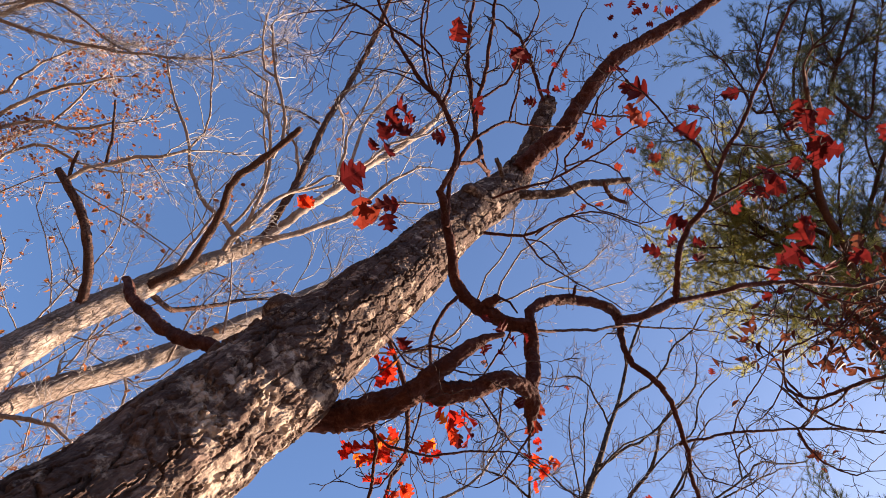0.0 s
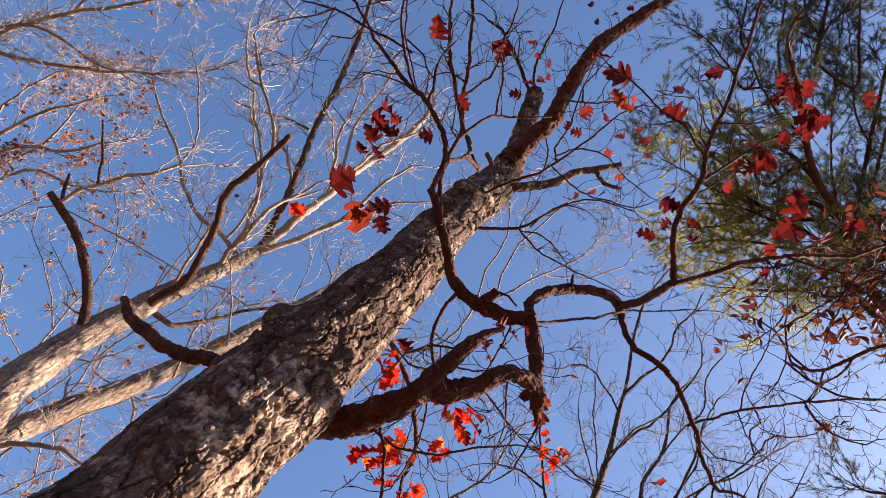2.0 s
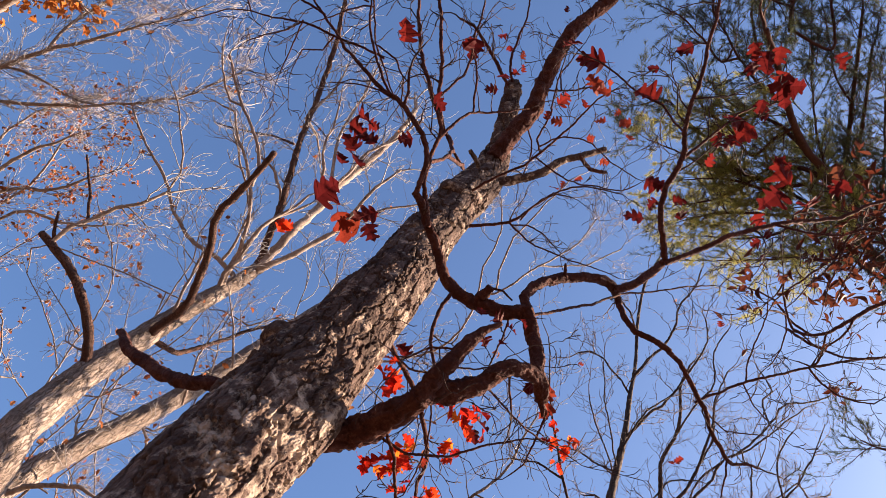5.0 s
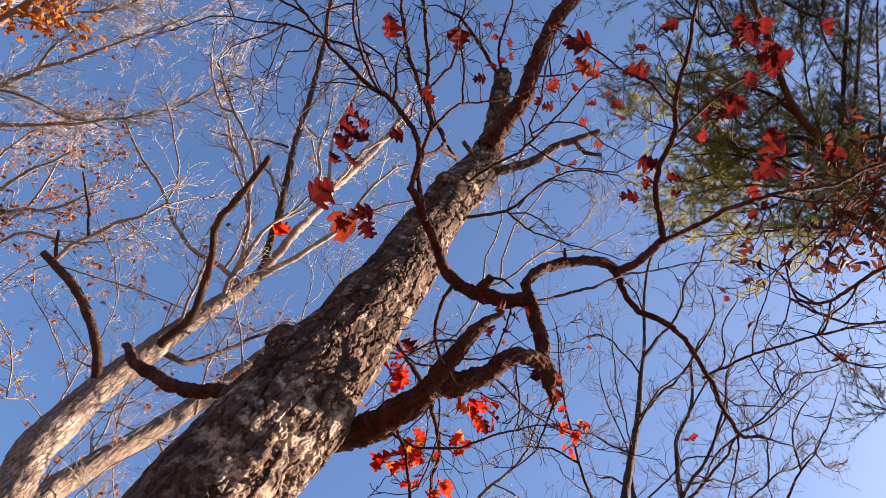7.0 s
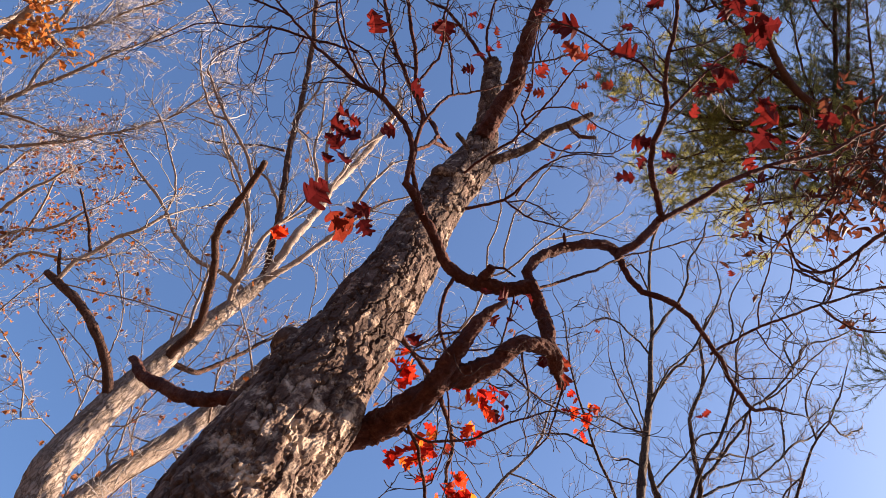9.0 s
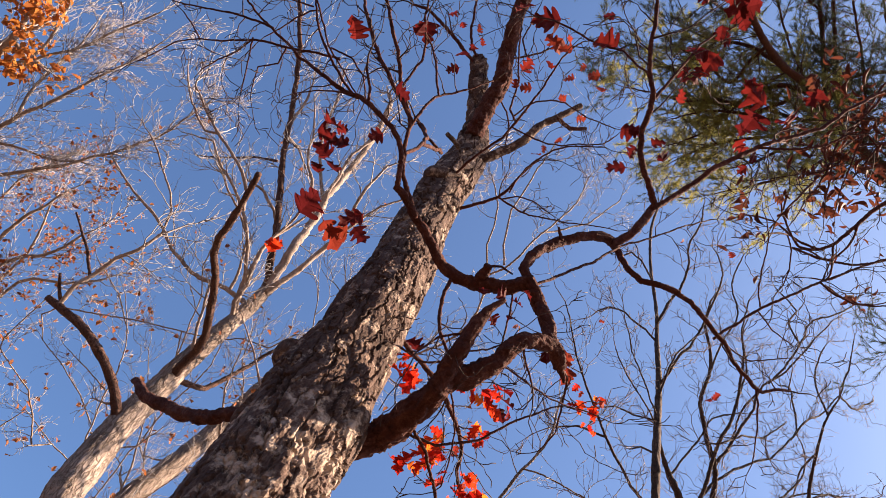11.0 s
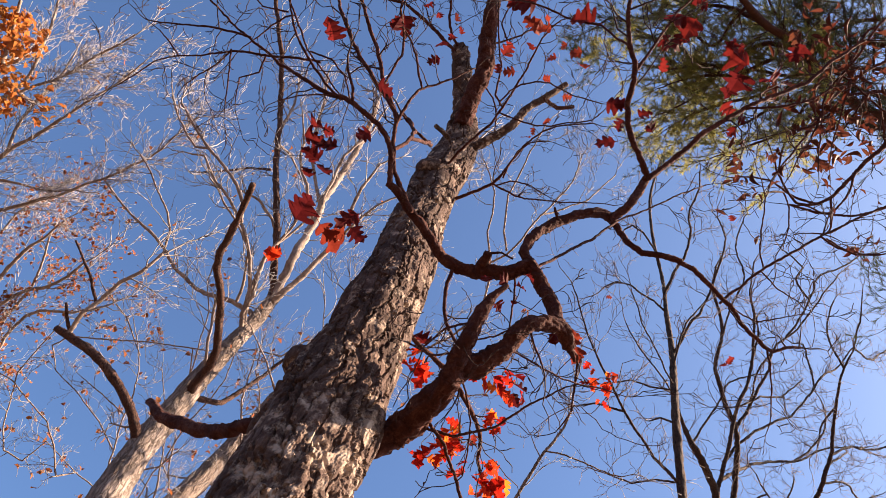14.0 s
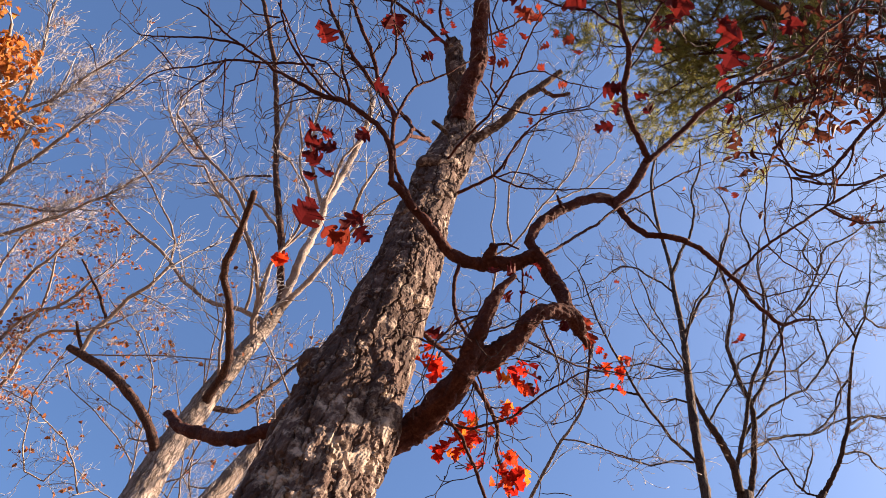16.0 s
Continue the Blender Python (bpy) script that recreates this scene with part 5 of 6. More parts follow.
young.limb((-1.19, 7.76, 9.21, 0.0193), (-1.32, 7.48, 9.47, 0.0156), (-1.71, 7.46, 9.59, 0.0118), (-2.00, 7.32, 9.89, 0.0080))
young.finish(PALE_TWIG)
leafage(young, [p for p, d in young.twigs.tips], 0.08, 0.10, ORANGE_LEAF, 7)
leafage(young, [p for p, d in young.twigs.tips], 0.025, 0.11, PINK_LEAF, 8)

# ---- trees on the sunny side ----
tall = Tree("bare_tree", (4.5, 7.0, 0), "slender bare tree with dark grey bark", "tree", GREY_BARK, Twigs(11, 0.28, 0.72, 0.95, 0.62, 3, 3, 0.6, 0.0036), (2.6, 0.8, 0.011, 2, 0.08), "bare trees", 7, 1.0, 0.034)
tall.trunk((4.62, 7.03, -0.15, 0.095), (4.62, 7.03, 0.25, 0.080), (4.62, 7.03, 5.28, 0.071), (4.62, 7.03, 9.60, 0.066), (4.61, 7.03, 10.59, 0.069), (4.61, 7.03, 11.75, 0.066), (4.63, 7.02, 12.79, 0.065), (4.64, 7.01, 13.74, 0.056), (4.61, 7.03, 14.82, 0.047), (4.60, 7.04, 16.05, 0.039), (4.47, 7.12, 18.48, 0.037), (4.48, 7.11, 20.80, 0.036), (4.69, 6.98, 22.63, 0.029), (4.94, 6.81, 24.39, 0.021))
tall.limb((4.60, 7.04, 15.70, 0.034), (4.68, 6.67, 16.24, 0.032), (4.84, 6.51, 16.67, 0.029), (4.82, 6.24, 17.16, 0.026), (4.69, 5.93, 17.67, 0.023), (4.75, 5.58, 18.20, 0.020), (4.68, 5.29, 18.70, 0.0174))
tall.limb((4.64, 7.01, 13.53, 0.030), (4.78, 6.57, 14.08, 0.028), (4.96, 6.37, 14.49, 0.026), (5.04, 6.11, 14.93, 0.023), (5.05, 5.69, 15.46, 0.021), (5.05, 5.43, 15.90, 0.0180), (4.81, 5.27, 16.29, 0.0153))
tall.limb((4.62, 7.02, 12.34, 0.0153), (4.23, 6.89, 12.61, 0.0137), (3.80, 6.73, 12.88, 0.0122), (3.50, 6.60, 13.14, 0.0106))
tall.limb((4.63, 7.02, 12.57, 0.0155), (4.18, 6.74, 12.91, 0.0140), (3.70, 6.43, 13.28, 0.0124), (3.41, 6.20, 13.59, 0.0107))
tall.limb((4.61, 7.03, 10.23, 0.026), (4.34, 7.03, 10.45, 0.025), (4.08, 7.01, 10.67, 0.023), (3.59, 6.79, 11.02, 0.021), (3.10, 6.53, 11.39, 0.0183), (2.77, 6.36, 11.70, 0.0156), (2.44, 6.07, 12.09, 0.0127), (2.14, 5.86, 12.42, 0.0098))
tall.limb((4.61, 7.03, 11.67, 0.0195), (4.38, 7.20, 11.84, 0.0161), (4.35, 7.43, 11.97, 0.0126))
tall.limb((4.51, 6.98, 12.42, 0.0148), (4.21, 7.15, 12.51, 0.0164), (3.95, 7.25, 12.64, 0.0148), (3.76, 7.51, 12.68, 0.0133))
tall.limb((4.63, 7.02, 13.13, 0.021), (4.63, 6.63, 13.65, 0.0191), (4.72, 6.37, 14.09, 0.0167), (4.94, 6.25, 14.46, 0.0141))
tall.limb((4.61, 7.03, 15.00, 0.021), (4.10, 7.04, 15.32, 0.0193), (3.66, 7.12, 15.59, 0.0176), (3.44, 7.45, 15.73, 0.0158))
tall.limb((4.55, 7.07, 16.92, 0.023), (4.27, 6.86, 17.40, 0.021), (3.85, 6.80, 17.80, 0.0196), (3.71, 7.10, 17.99, 0.0176))
tall.limb((4.61, 7.03, 10.30, 0.0154), (4.27, 7.21, 10.36, 0.0141), (4.03, 7.47, 10.37, 0.0128), (3.73, 7.60, 10.46, 0.0114))
tall.limb((3.59, 6.79, 11.02, 0.0184), (3.34, 6.89, 11.13, 0.0163), (3.05, 7.08, 11.18, 0.0141), (2.87, 7.32, 11.21, 0.0119))
tall.finish(GREY_TWIG)
forked = Tree("bare_tree", (7.4, 9.8, 0), "bare tree forking into many grey limbs", "tree", GREY_BARK, Twigs(12, 0.28, 0.72, 0.95, 0.62, 3, 3, 0.6, 0.0036), (2.6, 0.8, 0.011, 2, 0.08), "bare trees", 7, 1.0, 0.034)
forked.trunk((7.36, 9.99, -0.15, 0.250), (7.36, 9.99, 0.25, 0.210), (7.36, 9.99, 7.03, 0.186), (7.36, 9.99, 12.79, 0.172), (7.30, 9.81, 13.40, 0.154))
forked.limb((7.44, 9.87, 13.36, 0.066), (7.37, 9.28, 14.13, 0.061), (7.21, 8.86, 14.80, 0.055), (6.85, 8.58, 15.39, 0.050), (6.55, 8.34, 15.95, 0.046), (6.52, 7.94, 16.61, 0.042), (6.40, 7.63, 17.22, 0.038), (6.14, 7.42, 17.76, 0.033), (6.11, 7.12, 18.36, 0.029))
forked.limb((7.04, 9.61, 13.52, 0.048), (7.04, 9.00, 14.38, 0.045), (7.07, 8.48, 15.20, 0.041), (7.22, 8.11, 15.92, 0.037), (7.15, 7.62, 16.72, 0.032), (6.97, 7.20, 17.47, 0.027))
forked.limb((7.18, 9.73, 13.28, 0.089), (6.94, 9.49, 13.67, 0.082), (6.42, 9.17, 14.11, 0.074), (6.14, 9.05, 14.43, 0.053), (5.80, 8.80, 14.84, 0.031))
forked.limb((7.04, 9.39, 13.83, 0.043), (7.69, 9.60, 14.72, 0.037), (8.59, 9.77, 15.65, 0.032), (9.69, 9.86, 16.45, 0.027), (10.34, 9.82, 17.15, 0.021), (11.74, 9.65, 17.94, 0.0150))
forked.limb((7.04, 9.18, 14.14, 0.034), (7.38, 9.01, 14.80, 0.031), (8.00, 8.77, 15.51, 0.028), (8.63, 8.67, 16.15, 0.025), (9.05, 8.45, 16.84, 0.021), (9.34, 8.34, 17.48, 0.0177))
forked.limb((7.18, 8.84, 14.85, 0.038), (7.41, 8.50, 15.54, 0.035), (7.64, 8.00, 16.32, 0.031), (7.75, 7.78, 16.93, 0.027), (8.26, 7.41, 17.64, 0.023), (8.63, 6.86, 18.45, 0.0190), (9.03, 6.35, 19.24, 0.0146))
forked.limb((6.32, 9.13, 14.23, 0.025), (6.55, 8.90, 14.87, 0.023), (6.82, 8.65, 15.52, 0.021), (7.00, 8.57, 16.07, 0.0192), (7.66, 8.39, 16.68, 0.0171))
forked.limb((7.74, 7.80, 16.89, 0.027), (7.86, 8.61, 17.02, 0.024), (8.23, 9.43, 17.13, 0.022), (8.52, 10.07, 17.37, 0.0185))
forked.limb((9.05, 8.45, 16.84, 0.021), (9.44, 8.18, 17.62, 0.025), (9.94, 8.20, 18.22, 0.022), (10.40, 7.86, 19.04, 0.0188))
forked.limb((9.26, 8.37, 17.29, 0.0188), (9.15, 8.23, 18.01, 0.023), (9.14, 8.18, 18.67, 0.021), (9.13, 8.50, 19.10, 0.0192))
forked.limb((9.53, 9.85, 16.33, 0.028), (10.07, 9.74, 17.02, 0.025), (10.43, 9.50, 17.79, 0.022), (10.40, 9.35, 18.51, 0.0191))
forked.limb((7.07, 8.48, 15.20, 0.022), (7.64, 8.41, 15.81, 0.021), (8.31, 8.45, 16.35, 0.0191), (8.78, 8.26, 17.03, 0.0173))
forked.limb((7.20, 7.93, 16.21, 0.023), (7.27, 7.53, 17.03, 0.021), (6.96, 7.20, 17.81, 0.0198), (6.93, 6.74, 18.67, 0.0180))
forked.limb((7.93, 7.65, 17.19, 0.026), (8.31, 7.05, 18.00, 0.025), (8.46, 6.48, 18.80, 0.023), (9.06, 6.23, 19.40, 0.021), (9.54, 6.01, 19.99, 0.0187))
forked.limb((8.35, 6.89, 18.23, 0.025), (8.12, 6.84, 18.88, 0.023), (8.34, 6.67, 19.62, 0.021), (8.07, 6.76, 20.20, 0.0193))
forked.limb((6.52, 7.94, 16.61, 0.024), (6.58, 7.41, 17.37, 0.022), (6.74, 6.97, 18.08, 0.021), (6.40, 6.67, 18.71, 0.0198), (6.42, 6.22, 19.43, 0.0183))
forked.finish(GREY_TWIG)
edge = Tree("bare_tree", (10.0, 10.6, 0), "thin bare tree with fine twigs", "tree", GREY_BARK, Twigs(13, 0.28, 0.72, 0.95, 0.62, 3, 3, 0.6, 0.0036), (2.6, 0.8, 0.011, 2, 0.08), "bare trees", 7, 1.0, 0.034)
edge.trunk((9.78, 10.91, -0.15, 0.138), (9.78, 10.91, 0.25, 0.116), (9.78, 10.91, 8.22, 0.103), (9.78, 10.91, 14.94, 0.095), (10.04, 10.66, 15.43, 0.079))
edge.limb((10.04, 10.66, 15.43, 0.062), (10.24, 9.97, 16.12, 0.054), (10.25, 9.48, 16.69, 0.046), (10.06, 8.70, 17.43, 0.038), (10.00, 8.20, 18.01, 0.029), (10.13, 7.62, 18.63, 0.022), (9.92, 6.60, 19.52, 0.0149))
edge.limb((10.25, 9.69, 16.44, 0.028), (11.22, 9.93, 17.66, 0.0187))
edge.limb((10.06, 8.70, 17.43, 0.029), (10.35, 9.55, 17.81, 0.024), (10.91, 10.48, 18.13, 0.0194))
edge.limb((10.25, 9.52, 16.65, 0.032), (10.86, 9.50, 17.23, 0.029), (11.65, 9.62, 17.74, 0.026), (12.47, 9.58, 18.34, 0.023))
edge.limb((10.03, 8.07, 18.14, 0.028), (9.79, 7.97, 18.80, 0.026), (9.72, 7.77, 19.51, 0.023), (9.90, 7.45, 20.29, 0.0197))
edge.limb((10.12, 7.66, 18.59, 0.023), (11.05, 8.08, 19.24, 0.025), (11.80, 8.03, 20.17, 0.0199))
edge.limb((9.99, 10.72, 15.32, 0.027), (9.67, 10.90, 15.49, 0.024), (9.27, 10.74, 15.87, 0.021), (8.96, 10.60, 16.23, 0.0178))
edge.limb((9.67, 10.90, 15.49, 0.024), (9.83, 10.66, 16.06, 0.021), (9.99, 10.52, 16.57, 0.0181))
edge.limb((9.27, 10.74, 15.87, 0.021), (9.16, 11.31, 15.96, 0.022), (9.23, 11.96, 16.01, 0.0183))
edge.limb((10.24, 9.97, 16.12, 0.028), (11.01, 10.05, 16.64, 0.025), (11.84, 10.53, 16.93, 0.022), (12.50, 10.56, 17.48, 0.0189))
edge.finish(GREY_TWIG)
slight = Tree("bare_tree", (2.4, 8.0, 0), "slight bare tree with pale thin stem", "tree", PALE_BARK, Twigs(14, 0.28, 0.72, 0.95, 0.62, 3, 3, 0.6, 0.0036), (2.6, 0.8, 0.011, 2, 0.08), "bare trees", 7, 1.0, 0.034)
slight.trunk((2.34, 8.23, -0.15, 0.0568), (2.34, 8.23, 0.25, 0.0480), (2.34, 8.23, 5.05, 0.0424), (2.34, 8.23, 9.18, 0.0392), (2.46, 8.08, 9.51, 0.0336))
slight.limb((2.46, 8.08, 9.51, 0.0273), (2.54, 7.77, 9.92, 0.0252), (2.69, 7.45, 10.35, 0.0231), (2.84, 7.17, 10.74, 0.0203), (2.78, 6.83, 11.18, 0.0168), (2.74, 6.59, 11.55, 0.0127))
slight.limb((2.67, 7.49, 10.29, 0.0140), (3.00, 7.43, 10.32, 0.0127), (3.41, 7.46, 10.31, 0.0114), (3.85, 7.42, 10.33, 0.0101))
slight.finish(PALE_TWIG)

# ---- pine ----
pine = Tree("pine_tree", (8.70, -1.10, 0), "pine with red-brown limbs and green needle tufts", "tree", PINE_BARK, Twigs(21, 0.2, 0.45, 0.85, 0.65, 3, 3, 0.7, 0.0016), (11.5, 0.46, 0.0080, 2, 0.05))
pine.trunk((8.70, -1.10, -0.15, 0.264), (8.70, -1.10, 0.25, 0.222), (8.70, -1.10, 1.98, 0.197), (8.70, -1.10, 3.60, 0.182), (8.70, -1.10, 10.60, 0.175), (8.56, -1.10, 16.20, 0.169), (8.56, -1.10, 21.80, 0.162))
pine.limb((8.66, -1.10, 12.20, 0.073), (3.73, 1.43, 11.12, 0.064), (3.15, 1.26, 11.01, 0.054), (2.76, 1.10, 10.89, 0.049), (2.22, 1.01, 10.74, 0.046), (1.85, 0.85, 10.63, 0.042), (1.52, 0.66, 10.53, 0.039), (1.24, 0.50, 10.42, 0.035), (0.94, 0.36, 10.29, 0.032))
pine.limb((8.63, -1.10, 13.12, 0.043), (3.46, 1.46, 11.92, 0.036), (2.99, 0.86, 12.26, 0.032), (2.62, 0.39, 12.52, 0.028), (2.29, -0.04, 12.76, 0.024), (1.96, -0.45, 12.99, 0.0198))
pine.limb((8.63, -1.10, 13.96, 0.034), (3.33, 1.07, 12.14, 0.027), (2.98, 0.60, 12.40, 0.025), (2.60, 0.09, 12.69, 0.022), (2.38, -0.20, 12.85, 0.0198))
pine.limb((2.82, 1.13, 10.91, 0.031), (2.42, 1.25, 11.00, 0.028), (2.23, 1.61, 10.96, 0.025), (1.94, 1.73, 11.05, 0.021), (1.58, 1.70, 11.23, 0.0165), (1.28, 1.77, 11.35, 0.0120))
pine.limb((2.26, 1.02, 10.75, 0.026), (1.79, 1.05, 10.94, 0.021), (1.53, 1.18, 11.06, 0.0150), (1.15, 1.26, 11.22, 0.0092))
pine.limb((1.98, 0.91, 10.67, 0.021), (1.94, 1.12, 10.70, 0.0195), (1.88, 1.43, 10.67, 0.0176), (1.54, 1.40, 10.84, 0.0156), (1.23, 1.43, 10.97, 0.0136))
pine.limb((1.73, 0.78, 10.59, 0.0189), (1.35, 0.81, 10.67, 0.0163), (1.00, 0.76, 10.79, 0.0136), (0.72, 0.67, 10.94, 0.0108))
pine.limb((3.27, 1.30, 11.03, 0.023), (2.86, 1.48, 11.09, 0.020), (2.44, 1.64, 11.15, 0.0175), (2.38, 1.97, 11.12, 0.0148), (1.91, 2.11, 11.20, 0.0120))
pine.limb((1.58, 1.70, 11.23, 0.0165), (1.16, 1.76, 11.40, 0.0160), (0.80, 1.77, 11.61, 0.0131), (0.63, 2.02, 11.67, 0.0100))
pine.limb((4.31, 0.93, 11.20, 0.027), (4.38, 0.82, 11.60, 0.032), (3.71, 0.85, 11.74, 0.027), (3.37, 1.13, 11.74, 0.0198), (2.94, 1.21, 11.85, 0.0120))
pine.limb((4.19, 0.83, 11.64, 0.031), (4.22, 0.45, 11.82, 0.032), (3.53, 0.66, 11.86, 0.023), (3.11, 0.99, 11.82, 0.0166), (2.75, 1.01, 11.97, 0.0120))
pine.limb((4.39, 1.35, 11.27, 0.031), (4.31, 0.93, 11.20, 0.027), (3.73, 1.02, 11.15, 0.022), (3.24, 1.20, 11.04, 0.0179), (2.87, 1.44, 10.90, 0.0134))
pine.limb((1.16, 0.03, 12.01, 0.0164), (1.35, 0.25, 11.89, 0.033), (1.17, 0.03, 12.09, 0.028), (0.97, -0.22, 12.31, 0.024), (0.78, -0.50, 12.54, 0.0191), (0.52, -0.80, 12.78, 0.0145))
pine.limb((0.94, 0.93, 11.04, 0.0134), (1.15, 0.64, 11.36, 0.0181), (0.87, 0.40, 11.59, 0.0160), (0.63, 0.12, 11.85, 0.0139), (0.38, -0.17, 12.11, 0.0117))
pine.limb((1.35, 0.25, 11.89, 0.022), (1.87, 0.12, 11.97, 0.0187), (1.47, -0.29, 12.30, 0.0165), (1.15, -0.60, 12.57, 0.0143), (0.87, -0.89, 12.83, 0.0120))
pine.limb((0.76, 0.68, 10.91, 0.0112), (0.48, 0.60, 11.06, 0.0132), (0.28, 0.37, 11.29, 0.0111), (0.07, 0.15, 11.51, 0.0090))
pine.limb((0.90, 0.73, 10.84, 0.0126), (0.94, 0.93, 11.04, 0.0134), (0.56, 0.89, 11.11, 0.0120), (0.29, 0.87, 11.17, 0.0105), (0.03, 0.92, 11.20, 0.0091))
pine.limb((0.70, 0.20, 11.78, 0.0145), (1.16, 0.03, 12.01, 0.0164), (0.88, -0.03, 12.15, 0.0150), (0.59, -0.21, 12.35, 0.0135), (0.36, -0.34, 12.52, 0.0120))
pine.limb((1.14, 0.02, 12.02, 0.0163), (1.13, -0.36, 12.34, 0.0150), (1.22, -0.58, 12.57, 0.0135), (1.30, -0.86, 12.82, 0.0121))
pine.limb((3.14, 1.31, 11.55, 0.0187), (2.49, 0.92, 11.88, 0.0147), (2.05, 0.54, 12.21, 0.0127), (1.60, 0.08, 12.58, 0.0107), (1.21, -0.37, 12.95, 0.0065))
pine.limb((3.73, 1.43, 11.13, 0.0181), (3.44, 0.82, 11.82, 0.0166), (3.03, 0.30, 12.34, 0.0148), (2.58, -0.23, 12.76, 0.0128), (2.13, -0.79, 13.18, 0.0086))
pine.limb((3.89, 1.10, 11.55, 0.0164), (3.65, 0.50, 12.12, 0.0147), (3.20, -0.03, 12.53, 0.0127), (2.73, -0.55, 12.94, 0.0107), (2.33, -1.06, 13.34, 0.0065))
pine.limb((3.73, 1.43, 11.13, 0.0235), (3.36, 1.69, 10.88, 0.0199), (3.11, 1.98, 10.71, 0.0166), (2.83, 2.24, 10.57, 0.0133), (2.54, 2.52, 10.52, 0.0101))
pine.limb((3.26, 1.37, 11.05, 0.0199), (3.15, 1.76, 10.72, 0.0164), (3.14, 2.08, 10.54, 0.0131), (3.20, 2.36, 10.38, 0.0098))
pine.limb((8.62, -1.10, 12.15, 0.0357), (6.63, 2.09, 11.22, 0.0245), (6.00, 2.78, 10.83, 0.0175), (5.62, 3.05, 10.68, 0.0140), (5.38, 3.12, 10.64, 0.0070))
pine.limb((2.65, 0.43, 12.50, 0.0180), (2.30, 0.34, 12.55, 0.0144), (2.00, 0.14, 12.66, 0.0108), (1.66, -0.11, 12.80, 0.0108))
pine.limb((2.37, 1.19, 11.04, 0.0197), (2.18, 1.45, 10.89, 0.0164), (2.09, 1.83, 10.79, 0.0133), (1.88, 2.22, 10.69, 0.0101), (1.71, 2.42, 10.69, 0.0068))
pine.limb((1.94, 1.73, 11.08, 0.0169), (1.64, 1.92, 10.97, 0.0136), (1.27, 2.03, 11.02, 0.0103), (0.94, 2.16, 11.07, 0.0069))
pine.limb((2.63, 1.31, 10.97, 0.0229), (2.29, 1.64, 10.78, 0.0197), (1.90, 1.84, 10.79, 0.0133), (1.57, 2.14, 10.73, 0.0067))
pine.limb((2.78, 1.68, 10.88, 0.0199), (2.36, 1.96, 10.72, 0.0166), (2.07, 2.24, 10.68, 0.0134), (1.88, 2.52, 10.64, 0.0068))
pine.limb((2.96, 1.49, 10.98, 0.0199), (2.78, 1.92, 10.74, 0.0166), (2.51, 2.24, 10.68, 0.0101), (2.19, 2.49, 10.65, 0.0068))


def needles(lines, per_metre, length, material, seed):
    """Needles clothing the outer ends of the twigs, raked forward like a bottle brush, as thin blades."""
    rng = np.random.default_rng(seed)
    verts = []
    for line in lines:
        p, q = line[len(line) // 3, :3], line[-1, :3]
        middle = line[(len(line) * 2) // 3, :3]
        run = np.linalg.norm(middle - p) + np.linalg.norm(q - middle)
        n = max(14, int(per_metre * run))
        s = rng.uniform(0, 1, n)[:, None] ** 0.7
        start = (1 - s) ** 2 * p + 2 * s * (1 - s) * middle + s ** 2 * q
        d = q - p
        d = d / (np.linalg.norm(d) + 1e-9)
        out = rng.normal(size=(n, 3))
        out -= (out @ d)[:, None] * d
        out /= np.linalg.norm(out, axis=1)[:, None] + 1e-9
        dirs = out * rng.uniform(0.35, 0.95, n)[:, None] + d * rng.uniform(0.5, 1.0, n)[:, None] + np.array((0, 0, 0.15))
        dirs /= np.linalg.norm(dirs, axis=1)[:, None]
        end = start + dirs * (length * rng.uniform(0.7, 1.2, n))[:, None]
        side = np.cross(dirs, rng.normal(size=(n, 3)))
        side *= 0.0024 / (np.linalg.norm(side, axis=1)[:, None] + 1e-9)
        verts.append(np.stack([start - side, start + side, end], 1).reshape(-1, 3))
    verts = np.vstack(verts)
    return mesh_of("needles", verts, np.arange(len(verts)).reshape(-1, 3).tolist(), material, False)


def shaded(p):
    """False near two bough centres, where sunlight is painted as yellow-green needles; all others get the dark shade
    tone.
    """
    low = min((p - Vector(c)).length for c in ((1.98, 1.80, 10.88), (2.96, 2.20, 10.59)))
    return low > 1.25 + 0.6 * noise.noise(p * 0.9)


# Twigs split by which tone, shade or sunlight, is painted on their needles.
shaded_twigs = [line for k, line in enumerate(pine.twigs.lines) if shaded(Vector(line[-1, :3])) and (k % 5 < 3 or line[-1, 2] < 12.4)]
sunlit_twigs = [line for line in pine.twigs.lines if not shaded(Vector(line[-1, :3]))]
part("foliage", needles(shaded_twigs, 225, 0.076, SHADED_NEEDLE, 5), pine.ob, "needle tufts toned dark green as in shade", "stuff")
part("foliage", needles(sunlit_twigs, 330, 0.074, SUNLIT_NEEDLE, 6), pine.ob, "needle tufts tinted yellow-green as if sunlit", "stuff")
pine.finish(PINE_BARK)

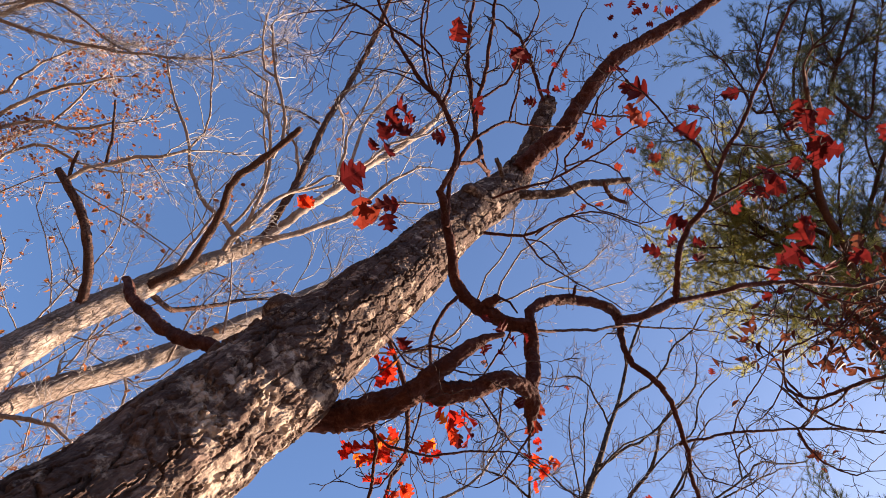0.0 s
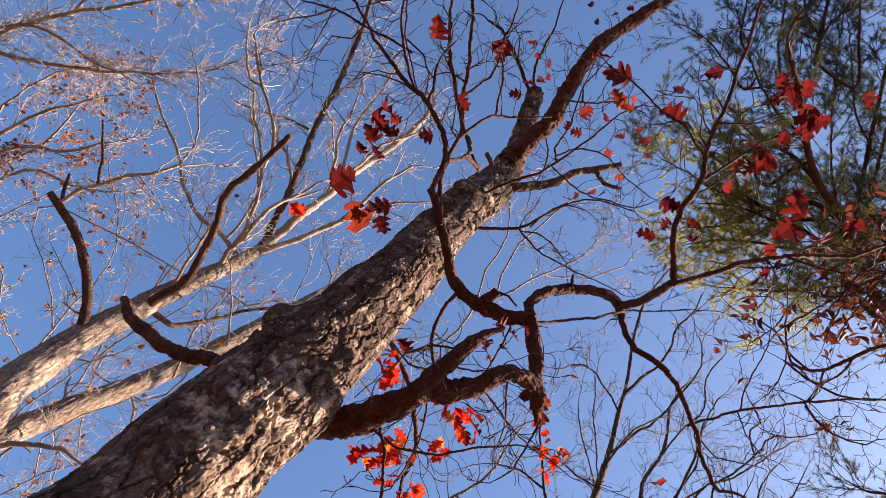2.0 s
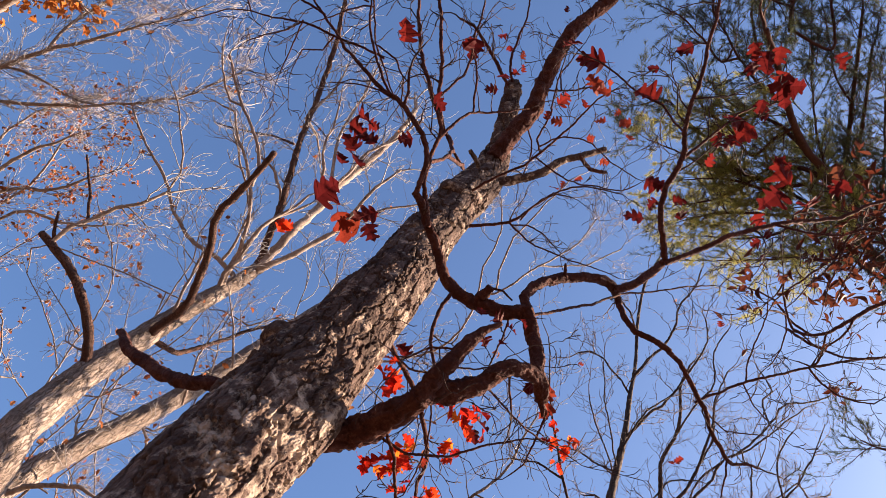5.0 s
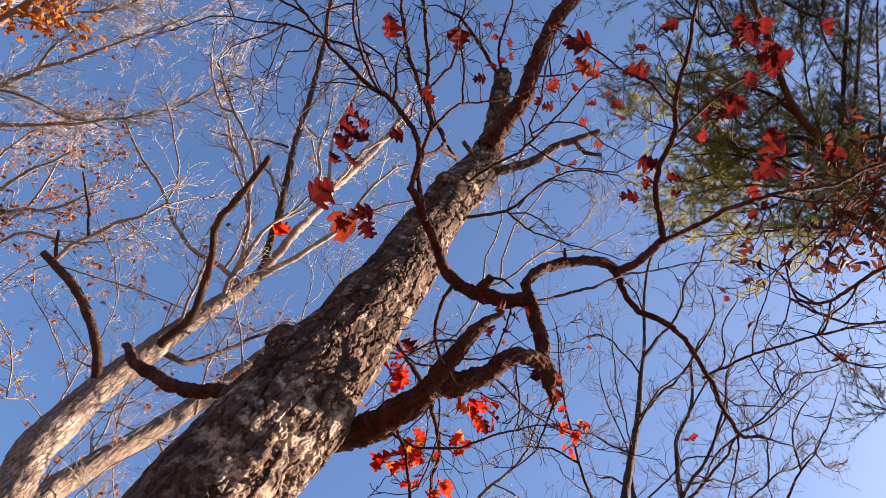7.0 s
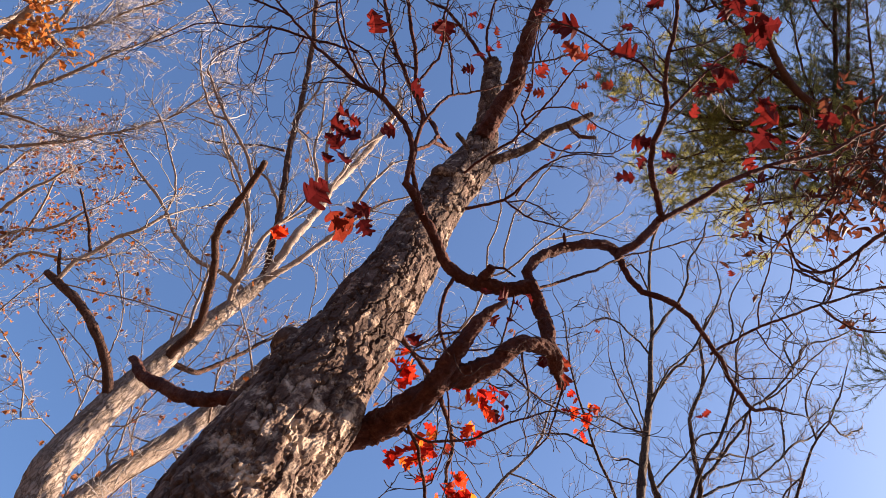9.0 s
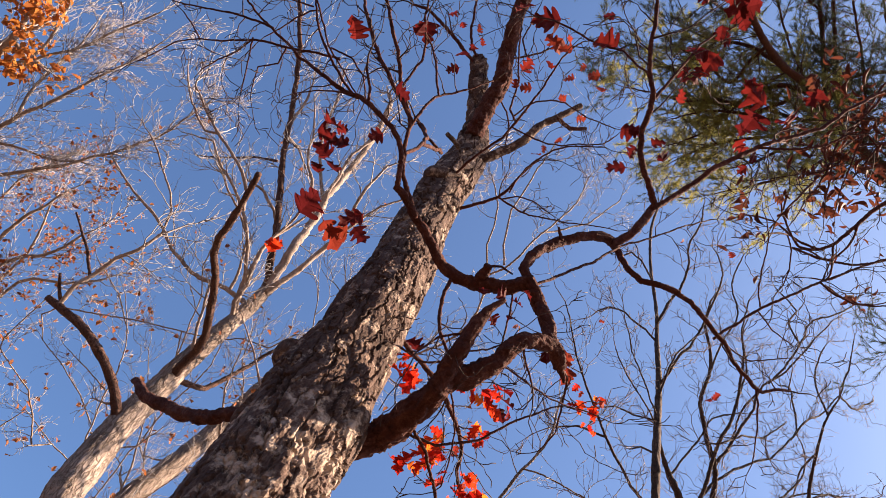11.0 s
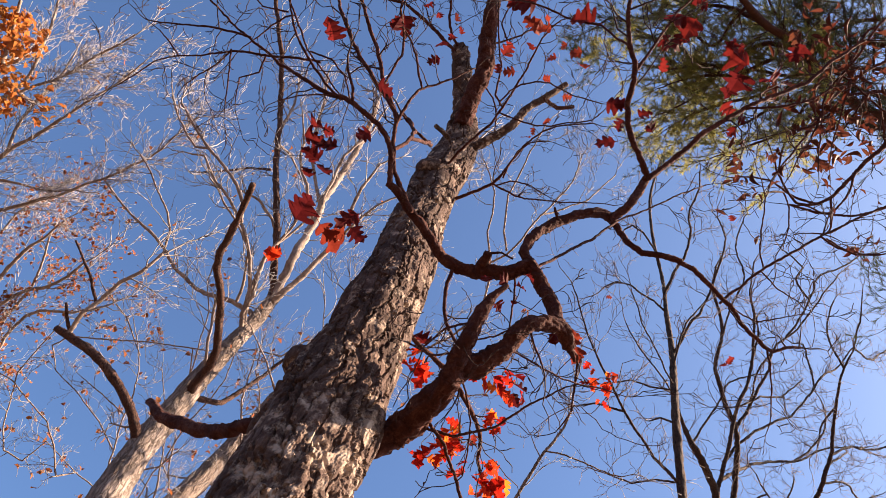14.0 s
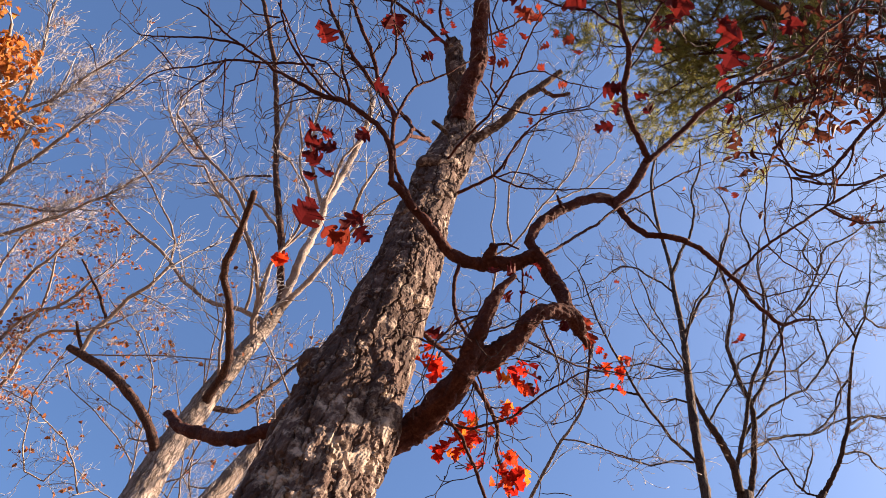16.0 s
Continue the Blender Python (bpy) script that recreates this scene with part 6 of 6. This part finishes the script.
# ---- sapling with brown leaves ----
sapling = Tree("sapling", (3.1, 0.2, 0), "thin sapling holding shrivelled brown leaves", "tree", LIMB_BARK, Twigs(31, 0.05, 0.5, 0.9, 0.6, 2, 4), (6.5, 0.26, 0.0024, 1, 0.2))
sapling.trunk((3.10, 0.20, -0.15, 0.047), (3.10, 0.20, 0.25, 0.040), (3.10, 0.20, 1.10, 0.035), (3.10, 0.20, 2.00, 0.032), (3.05, 0.25, 4.50, 0.028), (2.60, 0.45, 5.80, 0.024))
sapling.limb((2.60, 0.45, 5.80, 0.0166), (2.07, 0.64, 5.96, 0.0145), (1.96, 0.82, 5.82, 0.0128), (1.89, 0.91, 5.74, 0.0112), (1.84, 1.02, 5.65, 0.0099), (1.74, 1.13, 5.55, 0.0087), (1.64, 1.15, 5.51, 0.0074), (1.54, 1.11, 5.49, 0.0058), (1.40, 0.99, 5.53, 0.0043))
sapling.limb((1.73, 1.13, 5.55, 0.0070), (1.60, 1.14, 5.54, 0.0061), (1.48, 1.12, 5.56, 0.0053), (1.37, 1.14, 5.54, 0.0044), (1.27, 1.18, 5.52, 0.0035))
sapling.limb((1.87, 0.94, 5.71, 0.0071), (1.88, 1.01, 5.64, 0.0062), (1.81, 1.15, 5.54, 0.0053), (1.68, 1.15, 5.51, 0.0044), (1.59, 1.17, 5.47, 0.0035))
sapling.limb((1.80, 1.07, 5.60, 0.0062), (1.86, 1.24, 5.51, 0.0049), (1.78, 1.27, 5.49, 0.0035))
sapling.limb((1.87, 1.26, 5.49, 0.0053), (1.99, 1.27, 5.49, 0.0044), (2.12, 1.24, 5.50, 0.0035), (2.25, 1.15, 5.56, 0.0026))
sapling.limb((1.74, 0.33, 5.81, 0.0079), (1.60, 0.28, 5.93, 0.0069), (1.55, 0.50, 5.78, 0.0062), (1.49, 0.83, 5.56, 0.0055), (1.45, 0.93, 5.48, 0.0049), (1.41, 1.03, 5.39, 0.0042))
sapling.limb((1.99, 0.77, 5.86, 0.0069), (1.72, 0.54, 5.78, 0.0060), (1.66, 0.73, 5.64, 0.0051), (1.60, 0.84, 5.54, 0.0042), (1.46, 0.89, 5.47, 0.0034))
sapling.limb((1.81, 0.46, 5.70, 0.0070), (1.82, 0.27, 5.88, 0.0101), (1.71, 0.36, 5.78, 0.0086), (1.55, 0.52, 5.64, 0.0072), (1.47, 0.66, 5.51, 0.0060), (1.45, 0.81, 5.37, 0.0050), (1.42, 0.88, 5.28, 0.0040))
sapling.limb((1.72, 0.54, 5.78, 0.0060), (1.85, 0.43, 5.66, 0.0074), (1.70, 0.50, 5.60, 0.0065), (1.53, 0.58, 5.52, 0.0056), (1.45, 0.72, 5.41, 0.0048), (1.31, 0.81, 5.33, 0.0040))
sapling.limb((1.68, 0.38, 5.76, 0.0082), (1.54, 0.20, 5.69, 0.0072), (1.46, 0.42, 5.52, 0.0063), (1.40, 0.59, 5.40, 0.0055), (1.42, 0.69, 5.31, 0.0047), (1.45, 0.79, 5.22, 0.0039))
sapling.limb((1.77, 0.47, 5.63, 0.0069), (1.85, 0.53, 5.49, 0.0064), (1.70, 0.56, 5.47, 0.0056), (1.56, 0.52, 5.50, 0.0048), (1.42, 0.50, 5.51, 0.0040), (1.28, 0.56, 5.47, 0.0032))
sapling.limb((1.52, 0.60, 5.50, 0.0055), (1.46, 0.49, 5.40, 0.0054), (1.48, 0.63, 5.31, 0.0043), (1.50, 0.76, 5.24, 0.0031))
sapling.limb((1.59, 1.17, 5.47, 0.0040), (1.72, 1.15, 5.48, 0.0071), (1.85, 1.12, 5.50, 0.0065), (1.97, 1.07, 5.53, 0.0058), (2.10, 0.96, 5.59, 0.0052))
sapling.finish(TWIG_BARK)
tip_shapes = [oval_leaf("brown_leaf", BROWN_LEAF, s + 5) for s in range(6)] + [oak_leaf("brown_leaf", BROWN_LEAF, 33, 0.6)]
tip_rng = random.Random(9)
for tip, way in tip_rng.sample(sapling.twigs.tips, min(24, len(sapling.twigs.tips))):
    hang_leaf(sapling, tip_rng.choice(tip_shapes), tip, tip_rng.uniform(0.04, 0.07), 1.4)
# clusters: centre, leaves, spread, leaf length
for centre, count, spread, size in (
    ((1.30, 1.12, 5.34), 9, 0.055, 0.085),
    ((1.38, 0.99, 5.41), 7, 0.060, 0.080),
    ((1.46, 0.82, 5.39), 14, 0.070, 0.085),
    ((1.58, 0.81, 5.40), 10, 0.060, 0.075),
    ((1.50, 0.72, 5.45), 12, 0.070, 0.085),
    ((1.48, 0.61, 5.45), 14, 0.090, 0.090),
    ((1.35, 0.49, 5.46), 14, 0.100, 0.090),
    ((1.23, 0.51, 5.44), 12, 0.100, 0.090),
    ((1.30, 0.68, 5.47), 5, 0.080, 0.080),
    ((1.63, 0.63, 5.50), 9, 0.070, 0.080),
    ((1.25, 0.37, 5.52), 12, 0.100, 0.090),
    ((1.66, 0.94, 5.44), 4, 0.040, 0.075),
    ((1.97, 1.21, 5.41), 2, 0.020, 0.085),
    ((2.04, 1.16, 5.44), 2, 0.030, 0.060),
    ((1.17, 0.97, 5.42), 2, 0.030, 0.060),
    ((1.89, 0.94, 5.56), 3, 0.050, 0.055),
    ((1.82, 1.09, 5.47), 1, 0.010, 0.070),
    ((1.76, 0.77, 5.53), 3, 0.060, 0.060),
    ((2.03, 1.13, 5.37), 4, 0.060, 0.055),
    ((1.95, 1.19, 5.33), 2, 0.020, 0.080),
    ((1.73, 1.06, 5.29), 1, 0.010, 0.070),
    ((1.36, 0.63, 5.43), 8, 0.090, 0.085),
    ((1.39, 0.44, 5.43), 12, 0.100, 0.090),
    ((1.52, 0.35, 5.48), 10, 0.100, 0.090),
    ((1.68, 0.60, 5.45), 10, 0.090, 0.085),
    ((1.62, 0.81, 5.44), 10, 0.070, 0.085),
):
    for k in range(int(count * 1.2)):
        at = [c + tip_rng.gauss(0, spread) for c in centre]
        hang_leaf(sapling, tip_rng.choice(tip_shapes), at, size * tip_rng.uniform(0.5, 1.05), 1.6)
